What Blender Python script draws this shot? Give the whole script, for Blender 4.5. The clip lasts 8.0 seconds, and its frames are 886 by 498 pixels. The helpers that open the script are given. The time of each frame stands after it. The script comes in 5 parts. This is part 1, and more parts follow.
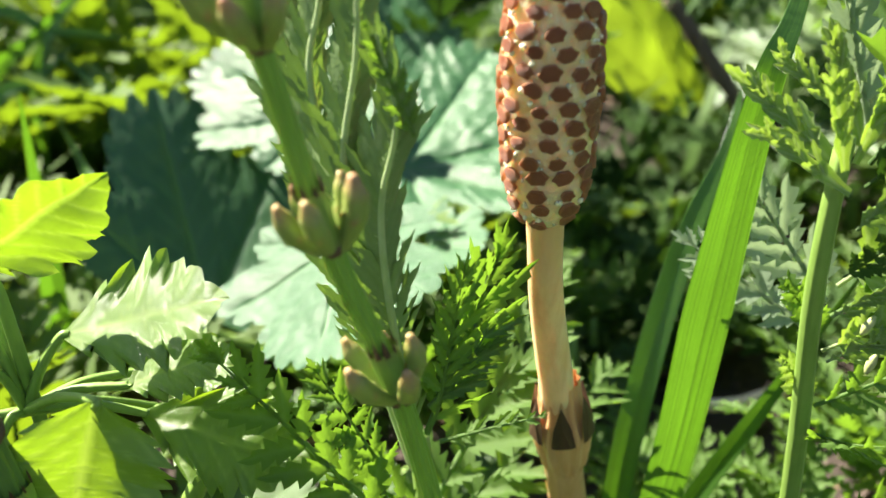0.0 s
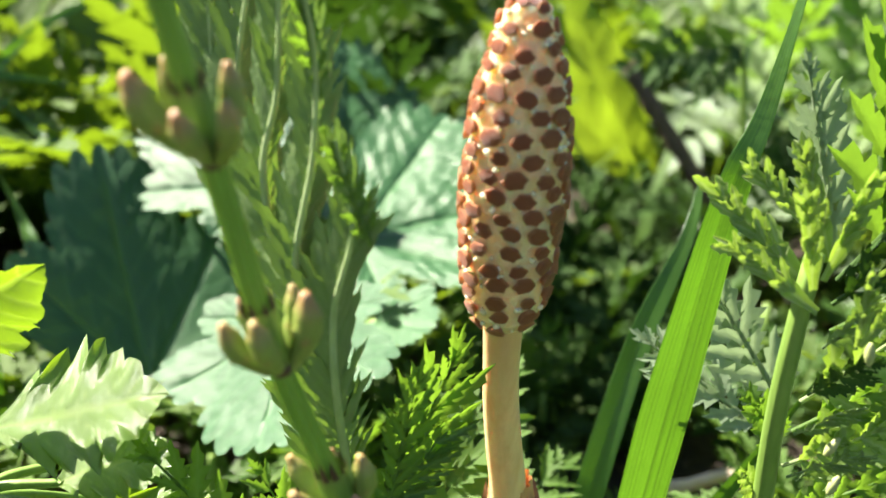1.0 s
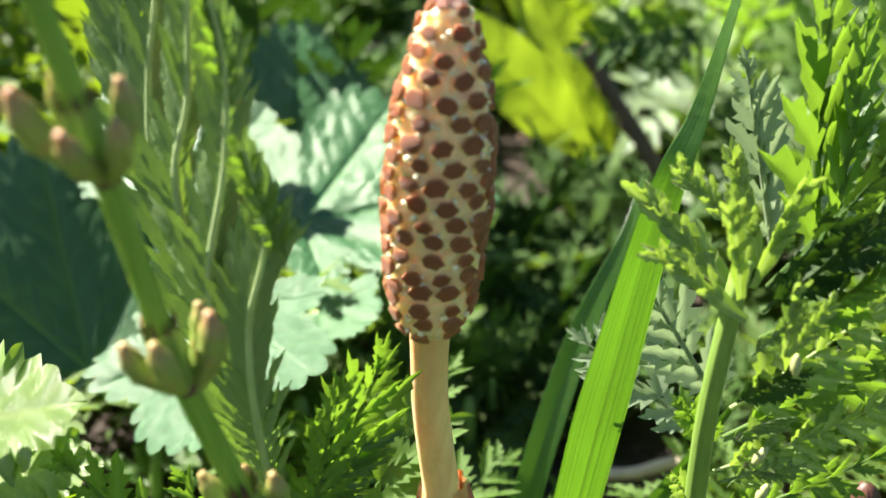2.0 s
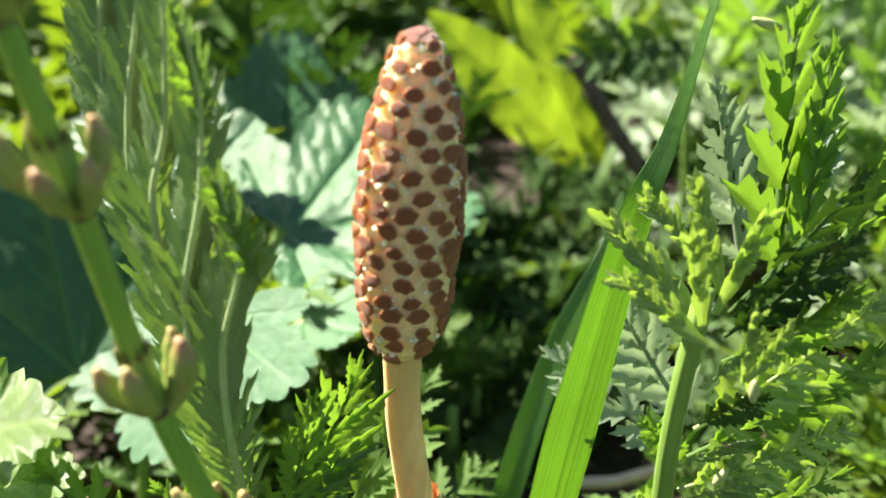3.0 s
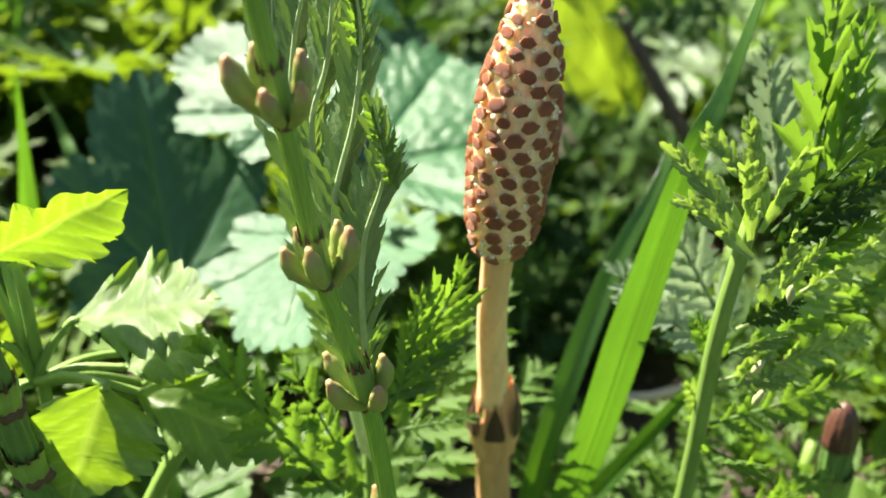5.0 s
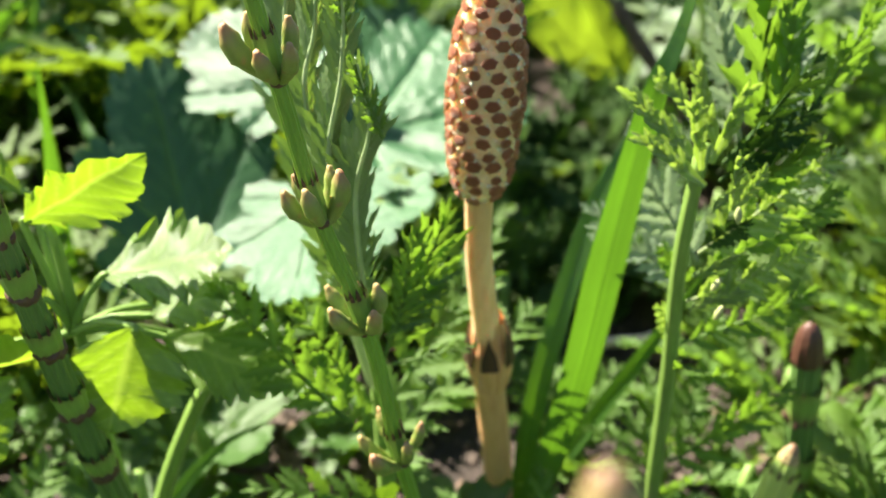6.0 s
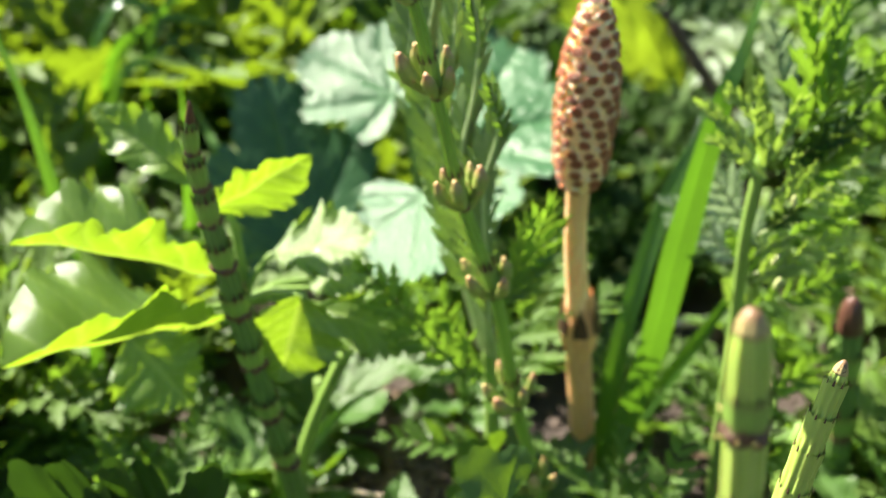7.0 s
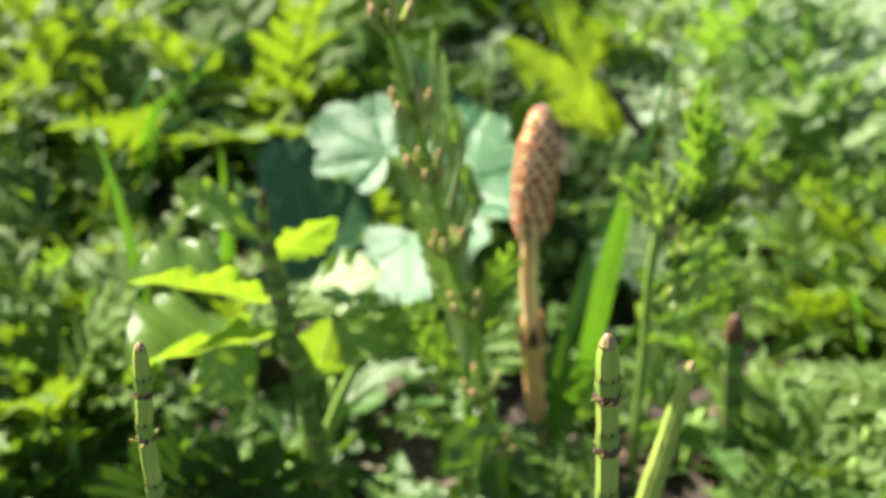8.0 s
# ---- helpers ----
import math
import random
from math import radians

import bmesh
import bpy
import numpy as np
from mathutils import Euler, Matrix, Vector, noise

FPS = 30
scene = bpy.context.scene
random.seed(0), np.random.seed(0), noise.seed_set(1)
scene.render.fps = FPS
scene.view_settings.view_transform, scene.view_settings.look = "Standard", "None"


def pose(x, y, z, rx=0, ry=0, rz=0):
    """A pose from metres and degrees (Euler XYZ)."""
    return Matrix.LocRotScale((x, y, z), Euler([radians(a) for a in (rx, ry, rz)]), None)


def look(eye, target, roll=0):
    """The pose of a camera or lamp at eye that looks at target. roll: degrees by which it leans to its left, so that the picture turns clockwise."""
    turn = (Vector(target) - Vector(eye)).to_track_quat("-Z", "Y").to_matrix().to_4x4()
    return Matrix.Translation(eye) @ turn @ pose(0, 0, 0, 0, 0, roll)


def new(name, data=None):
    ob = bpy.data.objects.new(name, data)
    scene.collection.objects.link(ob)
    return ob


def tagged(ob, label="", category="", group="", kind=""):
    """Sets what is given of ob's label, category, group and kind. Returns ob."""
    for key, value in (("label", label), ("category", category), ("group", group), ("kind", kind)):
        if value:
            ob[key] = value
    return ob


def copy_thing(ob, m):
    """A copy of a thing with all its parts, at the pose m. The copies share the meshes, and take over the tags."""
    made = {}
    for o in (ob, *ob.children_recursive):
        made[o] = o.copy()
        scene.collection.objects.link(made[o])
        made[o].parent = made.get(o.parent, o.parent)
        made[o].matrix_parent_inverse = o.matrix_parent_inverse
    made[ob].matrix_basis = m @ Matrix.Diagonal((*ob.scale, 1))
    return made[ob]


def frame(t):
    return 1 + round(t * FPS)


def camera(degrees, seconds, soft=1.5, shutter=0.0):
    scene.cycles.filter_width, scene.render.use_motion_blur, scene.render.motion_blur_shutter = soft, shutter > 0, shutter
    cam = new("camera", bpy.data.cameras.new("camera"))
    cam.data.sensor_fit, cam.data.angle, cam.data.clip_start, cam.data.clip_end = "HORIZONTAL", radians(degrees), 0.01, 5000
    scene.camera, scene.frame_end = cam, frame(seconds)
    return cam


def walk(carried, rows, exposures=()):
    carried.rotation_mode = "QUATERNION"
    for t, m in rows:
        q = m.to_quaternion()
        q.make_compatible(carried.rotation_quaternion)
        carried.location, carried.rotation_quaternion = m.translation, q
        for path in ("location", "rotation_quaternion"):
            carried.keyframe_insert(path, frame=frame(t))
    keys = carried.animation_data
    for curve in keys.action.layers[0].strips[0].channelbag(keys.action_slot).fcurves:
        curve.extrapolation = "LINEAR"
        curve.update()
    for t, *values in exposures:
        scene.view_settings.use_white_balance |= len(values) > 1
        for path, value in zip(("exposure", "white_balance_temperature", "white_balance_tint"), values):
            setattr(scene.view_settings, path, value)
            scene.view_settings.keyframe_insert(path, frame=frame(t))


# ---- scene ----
cam = camera(40.6, 8.0)
PATH = [
    (0, (0.006, 0.004, 0.128), (-0.061, 1.805, -0.738), -2.1),
    (0.5, (0.01, 0.007, 0.134), (-0.063, 1.826, -0.695), 0.0),
    (1, (0.005, 0.011, 0.132), (0.029, 1.837, -0.684), 1.0),
    (1.5, (0.008, 0.014, 0.133), (0.085, 1.824, -0.715), 1.5),
    (2.8, (0.011, 0.015, 0.137), (0.067, 1.815, -0.733), 2.0),
    (3, (0.012, 0.013, 0.138), (0.081, 1.812, -0.733), 2.3),
    (3.5, (0.007, 0.012, 0.14), (0.077, 1.797, -0.758), 2.9),
    (4, (0.002, 0.01, 0.147), (0.084, 1.793, -0.756), 3.3),
    (4.5, (0.003, 0.002, 0.153), (0.066, 1.781, -0.76), 3.6),
    (5, (0.002, -0.01, 0.145), (0.056, 1.751, -0.801), 4.2),
    (5.2, (0.003, -0.015, 0.145), (0.058, 1.737, -0.817), 4.0),
    (6.5, (0.006, -0.038, 0.153), (0.001, 1.712, -0.816), -0.8),
    (7, (-0.006, -0.059, 0.161), (-0.04, 1.698, -0.792), -0.3),
    (7.5, (-0.007, -0.084, 0.177), (-0.049, 1.671, -0.782), 0.6),
    (8, (-0.01, -0.12, 0.201), (0.013, 1.643, -0.743), 0.3),
]
walk(cam, [(t, look(eye, target, roll)) for t, eye, target, roll in PATH])
FOCUS = 0.122
cam.data.dof.use_dof = True
cam.data.dof.focus_distance = FOCUS
cam.data.dof.aperture_fstop = 30.0

# ---- world, sun ----
SUN_FROM = Vector((-0.63, 0.37, 0.80)).normalized()
world = bpy.data.worlds.new("sky")
scene.world = world
world.use_nodes = True
wn = world.node_tree.nodes
sky = wn.new("ShaderNodeTexSky")
sky.sky_type = "NISHITA"
sky.sun_disc = False
sky.sun_elevation = math.asin(SUN_FROM.z)
sky.sun_rotation = math.atan2(SUN_FROM.x, SUN_FROM.y)
wn["Background"].inputs["Strength"].default_value = 0.036
world.node_tree.links.new(sky.outputs[0], wn["Background"].inputs["Color"])
sun = new("sun", bpy.data.lights.new("sun", "SUN"))
sun.data.energy = 5.0
sun.data.angle = radians(0.53)
sun.data.color = (1.0, 0.90, 0.78)
sun.matrix_world = look(SUN_FROM * 3, (0, 0, 0))
scene.view_settings.exposure = 2.20


# ---- materials ----
def shader(name, build):
    m = bpy.data.materials.new(name)
    m.use_nodes = True
    t = m.node_tree
    t.nodes.clear()
    out = t.nodes.new("ShaderNodeOutputMaterial")

    def node(kind, **inputs):
        n = t.nodes.new(kind)
        for key, value in inputs.items():
            set_input(n, key, value)
        return n

    def set_input(n, key, value):
        sock = n.inputs[int(key[1:])] if key[0] == "i" and key[1:].isdigit() else n.inputs[key.replace("_", " ")]
        if hasattr(value, "is_output"):
            t.links.new(value, sock)
        else:
            sock.default_value = value

    def mix(fac, a, b, blend="MIX"):
        n = t.nodes.new("ShaderNodeMix")
        n.data_type, n.blend_type = "RGBA", blend
        for s, v in ((n.inputs[0], fac), (n.inputs[6], a), (n.inputs[7], b)):
            if hasattr(v, "is_output"):
                t.links.new(v, s)
            else:
                s.default_value = v if isinstance(v, (int, float)) else (*v, 1)[:4]
        return n.outputs[2]

    def noise_tex(scale, detail=4.0, rough=0.55, stretch=None):
        co = t.nodes.new("ShaderNodeTexCoord").outputs["Object"]
        if stretch:
            mp = t.nodes.new("ShaderNodeMapping")
            mp.inputs["Scale"].default_value = stretch
            t.links.new(co, mp.inputs[0])
            co = mp.outputs[0]
        n = t.nodes.new("ShaderNodeTexNoise")
        t.links.new(co, n.inputs["Vector"])
        n.inputs["Scale"].default_value = scale
        n.inputs["Detail"].default_value = detail
        n.inputs["Roughness"].default_value = rough
        return n.outputs["Fac"]

    def ramp(fac, a, b):
        n = t.nodes.new("ShaderNodeMapRange")
        t.links.new(fac, n.inputs[0])
        n.inputs[1].default_value, n.inputs[2].default_value = a, b
        return n.outputs[0]

    def attr(key):
        n = t.nodes.new("ShaderNodeAttribute")
        n.attribute_name = key
        return n.outputs["Fac"]

    def rand():
        return t.nodes.new("ShaderNodeObjectInfo").outputs["Random"]

    def bump(height, strength, distance):
        n = t.nodes.new("ShaderNodeBump")
        t.links.new(height, n.inputs["Height"])
        n.inputs["Strength"].default_value, n.inputs["Distance"].default_value = strength, distance
        return n.outputs[0]

    class Kit:
        pass
    k = Kit()
    k.node, k.mix, k.noise, k.ramp, k.attr, k.rand, k.bump, k.tree = node, mix, noise_tex, ramp, attr, rand, bump, t
    t.links.new(build(k), out.inputs["Surface"])
    return m


def leaf_shader(name, dark, light, glow, vein, through_light=0.4, rough=0.45, grain=900.0, sheen=0.0, island=False, gloss=0.5, bloom=(1.0, 1.0, 1.0), vein_glow=None):
    """A thin leaf: a glossy upper skin over a body that lets light through."""
    def build(k):
        big, small = k.noise(90.0, 3.0), k.noise(grain, 4.0, 0.6)
        if island:
            vary = k.tree.nodes.new("ShaderNodeNewGeometry").outputs["Random Per Island"]
        else:
            vary = k.rand()
        c = k.mix(k.ramp(big, 0.35, 0.65), dark, light)
        c = k.mix(k.ramp(vary, -0.6, 1.9), c, light)
        c = k.mix(k.ramp(small, 0.5, 1.3), c, tuple(min(1.0, v * 1.5) for v in light))
        c = k.mix(k.attr("vein"), c, vein)
        g = k.mix(k.ramp(big, 0.3, 0.7), glow, tuple(v * 0.8 for v in glow))
        g = k.mix(k.attr("vein"), g, vein_glow or tuple(v * 0.85 for v in glow))
        nb = k.bump(small, 0.35, 0.0002)
        p = k.node("ShaderNodeBsdfPrincipled", Base_Color=c, Roughness=rough, Normal=nb)
        p.inputs["Specular IOR Level"].default_value = gloss
        p.inputs["Specular Tint"].default_value = (*bloom, 1)
        p.inputs["Sheen Weight"].default_value = sheen
        tr = k.node("ShaderNodeBsdfTranslucent", Color=g, Normal=nb)
        m = k.node("ShaderNodeMixShader", i0=through_light, i1=p.outputs[0], i2=tr.outputs[0])
        return m.outputs[0]
    return shader(name, build)


def skin_shader(name, low, high, rough=0.5, scale=700.0, stretch=None, tip=None, bumpy=0.3, depth=0.0002, soft=0.0, specks=None, through_light=0.0, reach=0.0015):
    """A solid plant skin, mottled, that may change colour towards the attribute 'tip'."""
    def build(k):
        n1, n2 = k.noise(scale, 4.0, 0.6, stretch), k.noise(scale * 0.17, 3.0)
        c = k.mix(k.ramp(n1, 0.3, 0.7), low, high)
        c = k.mix(k.ramp(n2, 0.35, 1.1), c, high)
        if tip:
            c = k.mix(k.attr("tip"), c, tip)
        if specks:
            c = k.mix(k.ramp(k.noise(scale * 2.2, 2.0, 0.5), 0.58, 0.64), c, specks)
        c = k.mix(k.ramp(k.rand(), -0.5, 2.5), c, high)
        p = k.node("ShaderNodeBsdfPrincipled", Base_Color=c, Roughness=rough, Normal=k.bump(n1, bumpy, depth))
        if soft:
            p.inputs["Subsurface Weight"].default_value = soft
            p.inputs["Subsurface Radius"].default_value = (1.0, 0.72, 0.45)
            p.inputs["Subsurface Scale"].default_value = reach
        if not through_light:
            return p.outputs[0]
        tr = k.node("ShaderNodeBsdfTranslucent", Color=c)
        return k.node("ShaderNodeMixShader", i0=through_light, i1=p.outputs[0], i2=tr.outputs[0]).outputs[0]
    return shader(name, build)


def soil_shader():
    def build(k):
        a, b, d = k.noise(35.0, 5.0, 0.6), k.noise(260.0, 6.0, 0.65), k.noise(1400.0, 3.0)
        c = k.mix(k.ramp(a, 0.3, 0.7), (0.020, 0.015, 0.011), (0.055, 0.040, 0.029))
        c = k.mix(k.ramp(b, 0.52, 0.75), c, (0.085, 0.062, 0.046))
        c = k.mix(k.ramp(d, 0.62, 0.75), c, (0.14, 0.108, 0.084))
        far = k.tree.nodes.new("ShaderNodeVectorMath")
        far.operation = "LENGTH"
        k.tree.links.new(k.tree.nodes.new("ShaderNodeTexCoord").outputs["Object"], far.inputs[0])
        green = k.mix(k.ramp(k.noise(9.0, 6.0, 0.7), 0.35, 0.65), (0.030, 0.065, 0.015), (0.085, 0.14, 0.032))
        c = k.mix(k.ramp(far.outputs["Value"], 0.45, 1.0), c, green)
        p = k.node("ShaderNodeBsdfPrincipled", Base_Color=c, Roughness=0.9, Normal=k.bump(b, 0.8, 0.002))
        return p.outputs[0]
    return shader("soil", build)


M_SOIL = soil_shader()
M_CRUMB = skin_shader("soil crumb", (0.030, 0.022, 0.016), (0.11, 0.082, 0.062), 0.9, 500.0, bumpy=0.6, depth=0.0006)
M_LITTER = skin_shader("dead leaf litter", (0.06, 0.038, 0.023), (0.20, 0.135, 0.082), 0.8, 500.0, bumpy=0.4)
M_STRAW = skin_shader("dry straw", (0.58, 0.45, 0.32), (0.80, 0.68, 0.54), 0.55, 600.0, (1, 1, 0.1))
M_TWIG = skin_shader("dead twig bark", (0.035, 0.024, 0.016), (0.14, 0.095, 0.06), 0.8, 700.0, (1, 1, 0.25), bumpy=0.8, depth=0.0006)
M_GLAUCOUS = leaf_shader("glaucous lobed leaf", (0.016, 0.066, 0.022), (0.040, 0.118, 0.042), (0.07, 0.17, 0.03), (0.09, 0.21, 0.08), 0.10, 0.33, 1500.0, 0.0, gloss=0.52, bloom=(0.88, 1.0, 0.88))
M_AVENS = leaf_shader("soft bright green leaf", (0.10, 0.20, 0.030), (0.16, 0.275, 0.05), (0.24, 0.40, 0.012), (0.27, 0.40, 0.10), 0.50, 0.29, 1200.0, 0.0, gloss=1.0, bloom=(0.95, 1.0, 1.0), vein_glow=(0.36, 0.51, 0.05))
M_DOCK = leaf_shader("sunlit dock leaf", (0.11, 0.22, 0.03), (0.17, 0.29, 0.04), (0.47, 0.68, 0.030), (0.14, 0.25, 0.035), 0.72, 0.5)
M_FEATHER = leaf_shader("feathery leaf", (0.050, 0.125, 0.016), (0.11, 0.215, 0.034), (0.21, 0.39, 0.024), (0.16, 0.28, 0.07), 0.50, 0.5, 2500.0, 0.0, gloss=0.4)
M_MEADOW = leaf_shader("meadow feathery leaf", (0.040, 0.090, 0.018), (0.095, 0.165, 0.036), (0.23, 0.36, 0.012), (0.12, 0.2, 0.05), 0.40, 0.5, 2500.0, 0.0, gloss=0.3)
# Dark green leaf; for shaded weeds the shade is put into this colour.
M_DARK_SHADE = leaf_shader("dark feathery leaf with painted shade", (0.018, 0.052, 0.012), (0.040, 0.088, 0.020), (0.06, 0.14, 0.008), (0.055, 0.11, 0.026), 0.18, 0.6, 2500.0, 0.0, gloss=0.15)
M_FROND = leaf_shader("downy young frond", (0.105, 0.190, 0.048), (0.17, 0.28, 0.085), (0.20, 0.34, 0.028), (0.22, 0.33, 0.12), 0.30, 0.5, 2500.0, 0.3, gloss=0.4, vein_glow=(0.16, 0.28, 0.03))
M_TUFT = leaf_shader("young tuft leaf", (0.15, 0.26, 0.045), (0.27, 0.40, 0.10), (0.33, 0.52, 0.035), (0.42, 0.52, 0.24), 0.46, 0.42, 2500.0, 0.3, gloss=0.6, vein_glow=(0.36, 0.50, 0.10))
# Downy leaf whose pale colour also stands in for missing sun glint.
M_FEATHER_PALE = leaf_shader("downy feathery leaf with painted glint", (0.16, 0.25, 0.13), (0.28, 0.38, 0.23), (0.34, 0.47, 0.22), (0.30, 0.40, 0.22), 0.42, 0.40, 2500.0, 0.15, gloss=0.8, bloom=(0.86, 0.97, 1.0))
M_GRASS = leaf_shader("grass blade", (0.050, 0.140, 0.024), (0.090, 0.200, 0.034), (0.17, 0.41, 0.014), (0.065, 0.165, 0.030), 0.45, 0.33, 1500.0, gloss=0.8, bloom=(0.85, 0.97, 1.0), vein_glow=(0.09, 0.20, 0.010))
M_TURF = leaf_shader("turf blades", (0.035, 0.09, 0.014), (0.09, 0.185, 0.028), (0.17, 0.29, 0.010), (0.12, 0.2, 0.04), 0.36, 0.5, 900.0, 0.0, True)
M_WEED = leaf_shader("small weed leaf", (0.028, 0.078, 0.016), (0.068, 0.145, 0.032), (0.15, 0.28, 0.010), (0.11, 0.21, 0.06), 0.34, 0.36)
M_STALK = skin_shader("horsetail green skin", (0.095, 0.225, 0.018), (0.19, 0.36, 0.045), 0.36, 900.0, (1, 1, 0.12), bumpy=0.25, soft=0.2)
M_STALK_PALE = skin_shader("young horsetail pale skin", (0.20, 0.32, 0.045), (0.34, 0.45, 0.10), 0.38, 900.0, (1, 1, 0.12), bumpy=0.25, soft=0.25)
M_STALK_DARK = skin_shader("horsetail dull green skin", (0.055, 0.125, 0.025), (0.11, 0.21, 0.048), 0.45, 900.0, (1, 1, 0.12), tip=(0.09, 0.06, 0.032), bumpy=0.3)
M_SHEATH = skin_shader("horsetail sheath", (0.12, 0.25, 0.035), (0.20, 0.34, 0.06), 0.45, 900.0, (1, 1, 0.12), tip=(0.15, 0.08, 0.04))
M_TOOTH = skin_shader("black-brown sheath tooth", (0.012, 0.008, 0.006), (0.075, 0.036, 0.020), 0.5, 900.0, (1, 1, 0.1))
M_NODE = skin_shader("brown node ring", (0.030, 0.018, 0.012), (0.11, 0.060, 0.034), 0.6, 1200.0, bumpy=0.8, depth=0.0004)
M_BUD = skin_shader("branch bud", (0.13, 0.21, 0.034), (0.27, 0.35, 0.08), 0.42, 1100.0, tip=(0.40, 0.17, 0.11), specks=(0.06, 0.032, 0.02), soft=0.2)
M_BROWNTIP = skin_shader("brown shoot tip", (0.035, 0.014, 0.009), (0.105, 0.045, 0.027), 0.45, 900.0, bumpy=0.6)
M_PINKTIP = skin_shader("pale shoot tip", (0.25, 0.21, 0.08), (0.38, 0.32, 0.13), 0.45, 900.0, tip=(0.16, 0.055, 0.035), bumpy=0.5, specks=(0.10, 0.04, 0.025))
M_CREAM = skin_shader("cream cone flesh", (0.96, 0.54, 0.21), (0.99, 0.77, 0.45), 0.28, 900.0, bumpy=0.9, depth=0.0004, soft=1.0, reach=0.003)
M_SCALE = skin_shader("brown spore scale", (0.19, 0.046, 0.020), (0.51, 0.175, 0.082), 0.45, 1900.0, tip=(0.88, 0.44, 0.22), bumpy=1.0, depth=0.0005, soft=0.25)
M_CAP = skin_shader("pinkish cap scale", (0.34, 0.115, 0.085), (0.66, 0.32, 0.25), 0.40, 1900.0, tip=(0.80, 0.42, 0.32), bumpy=1.0, depth=0.0005, soft=0.25)
M_SAC = skin_shader("whitish spore sac", (0.88, 0.68, 0.40), (0.95, 0.82, 0.58), 0.25, 1500.0, soft=0.5)
M_FERTILE = skin_shader("peach fertile stem", (0.66, 0.40, 0.16), (0.90, 0.68, 0.38), 0.42, 700.0, (1, 1, 0.035), tip=(0.42, 0.19, 0.06), soft=0.55, reach=0.002)
M_COLLAR = skin_shader("amber ribbed sheath", (0.48, 0.24, 0.08), (0.70, 0.43, 0.20), 0.5, 700.0, (1, 1, 0.1), tip=(0.62, 0.30, 0.13), soft=0.25)
M_HERB_STEM = skin_shader("downy herb stem", (0.10, 0.20, 0.030), (0.19, 0.31, 0.06), 0.5, 1200.0, (1, 1, 0.2))
M_RACHIS = skin_shader("pale downy midrib", (0.30, 0.44, 0.16), (0.46, 0.58, 0.30), 0.6, 1800.0, (1, 1, 0.3), bumpy=0.6, through_light=0.35)
M_YELLOW = skin_shader("yellow bud", (0.62, 0.42, 0.05), (0.78, 0.60, 0.14), 0.5, 900.0)
M_GALL = skin_shader("pale bud", (0.26, 0.32, 0.10), (0.44, 0.48, 0.20), 0.5, 900.0, tip=(0.30, 0.11, 0.07))


# ---- mesh helpers ----
def mesh(name, verts, faces, material, smooth=True, **attrs):
    me = bpy.data.meshes.new(name)
    me.from_pydata([tuple(v) for v in verts], [], faces)
    for key, values in attrs.items():
        a = me.attributes.new(key, "FLOAT", "POINT")
        a.data.foreach_set("value", np.asarray(values, dtype=np.float32))
    if smooth:
        me.polygons.foreach_set("use_smooth", [True] * len(me.polygons))
    me.materials.append(material)
    me.update()
    return me


def part(name, me, parent=None, label="", m=None):
    ob = new(name, me)
    if parent is not None:
        ob.parent = parent
    if m is not None:
        ob.matrix_basis = m
    return tagged(ob, label)


def thing(name, base, label, category, group="", kind=""):
    ob = new(name)
    ob.location = base
    ob.empty_display_size = 0.005
    return tagged(ob, label, category, group, kind)


def spline(pts, n):
    """n points along a smooth curve through pts."""
    p = np.array(pts, dtype=float)
    if len(p) == 2:
        return [Vector(p[0] + (p[1] - p[0]) * i / (n - 1)) for i in range(n)]
    p = np.vstack([2 * p[0] - p[1], p, 2 * p[-1] - p[-2]])
    out = []
    for i in range(n):
        s = i / (n - 1) * (len(p) - 3)
        j = min(int(s), len(p) - 4)
        u = s - j
        a, b, c, d = p[j:j + 4]
        out.append(Vector(0.5 * (2 * b + (c - a) * u + (2 * a - 5 * b + 4 * c - d) * u * u + (3 * b - a - 3 * c + d) * u ** 3)))
    return out


def frames_along(pts):
    """At each point of a curve: side, other side, way."""
    out, ref = [], Vector((1, 0, 0))
    for i, p in enumerate(pts):
        way = (pts[min(i + 1, len(pts) - 1)] - pts[max(i - 1, 0)]).normalized()
        ref = (ref - way * ref.dot(way)).normalized()
        out.append((ref.copy(), way.cross(ref), way))
    return out


def tube(name, pts, radii, material, seg=14, ribs=0, depth=0.0, cap=True, rough=0.0, tip=None):
    """A round or ribbed stem along pts."""
    fr = frames_along(pts)
    verts, faces, tips = [], [], []
    for i, (p, r) in enumerate(zip(pts, radii)):
        x, y, _ = fr[i]
        for k in range(seg):
            a = 2 * math.pi * k / seg
            rr = r * (1 + (depth * math.cos(ribs * a) if ribs else 0))
            if rough:
                rr *= 1 + rough * noise.noise(p * 900 + Vector((math.cos(a), math.sin(a), 0)) * 1.7)
            verts.append(p + (x * math.cos(a) + y * math.sin(a)) * rr)
            tips.append(tip[i] if tip else 0.0)
    for i in range(len(pts) - 1):
        for k in range(seg):
            k2 = (k + 1) % seg
            faces.append((i * seg + k, i * seg + k2, (i + 1) * seg + k2, (i + 1) * seg + k))
    if cap:
        faces.append(tuple(range(seg - 1, -1, -1)))
        faces.append(tuple(range((len(pts) - 1) * seg, len(pts) * seg)))
    return mesh(name, verts, faces, material, tip=tips)


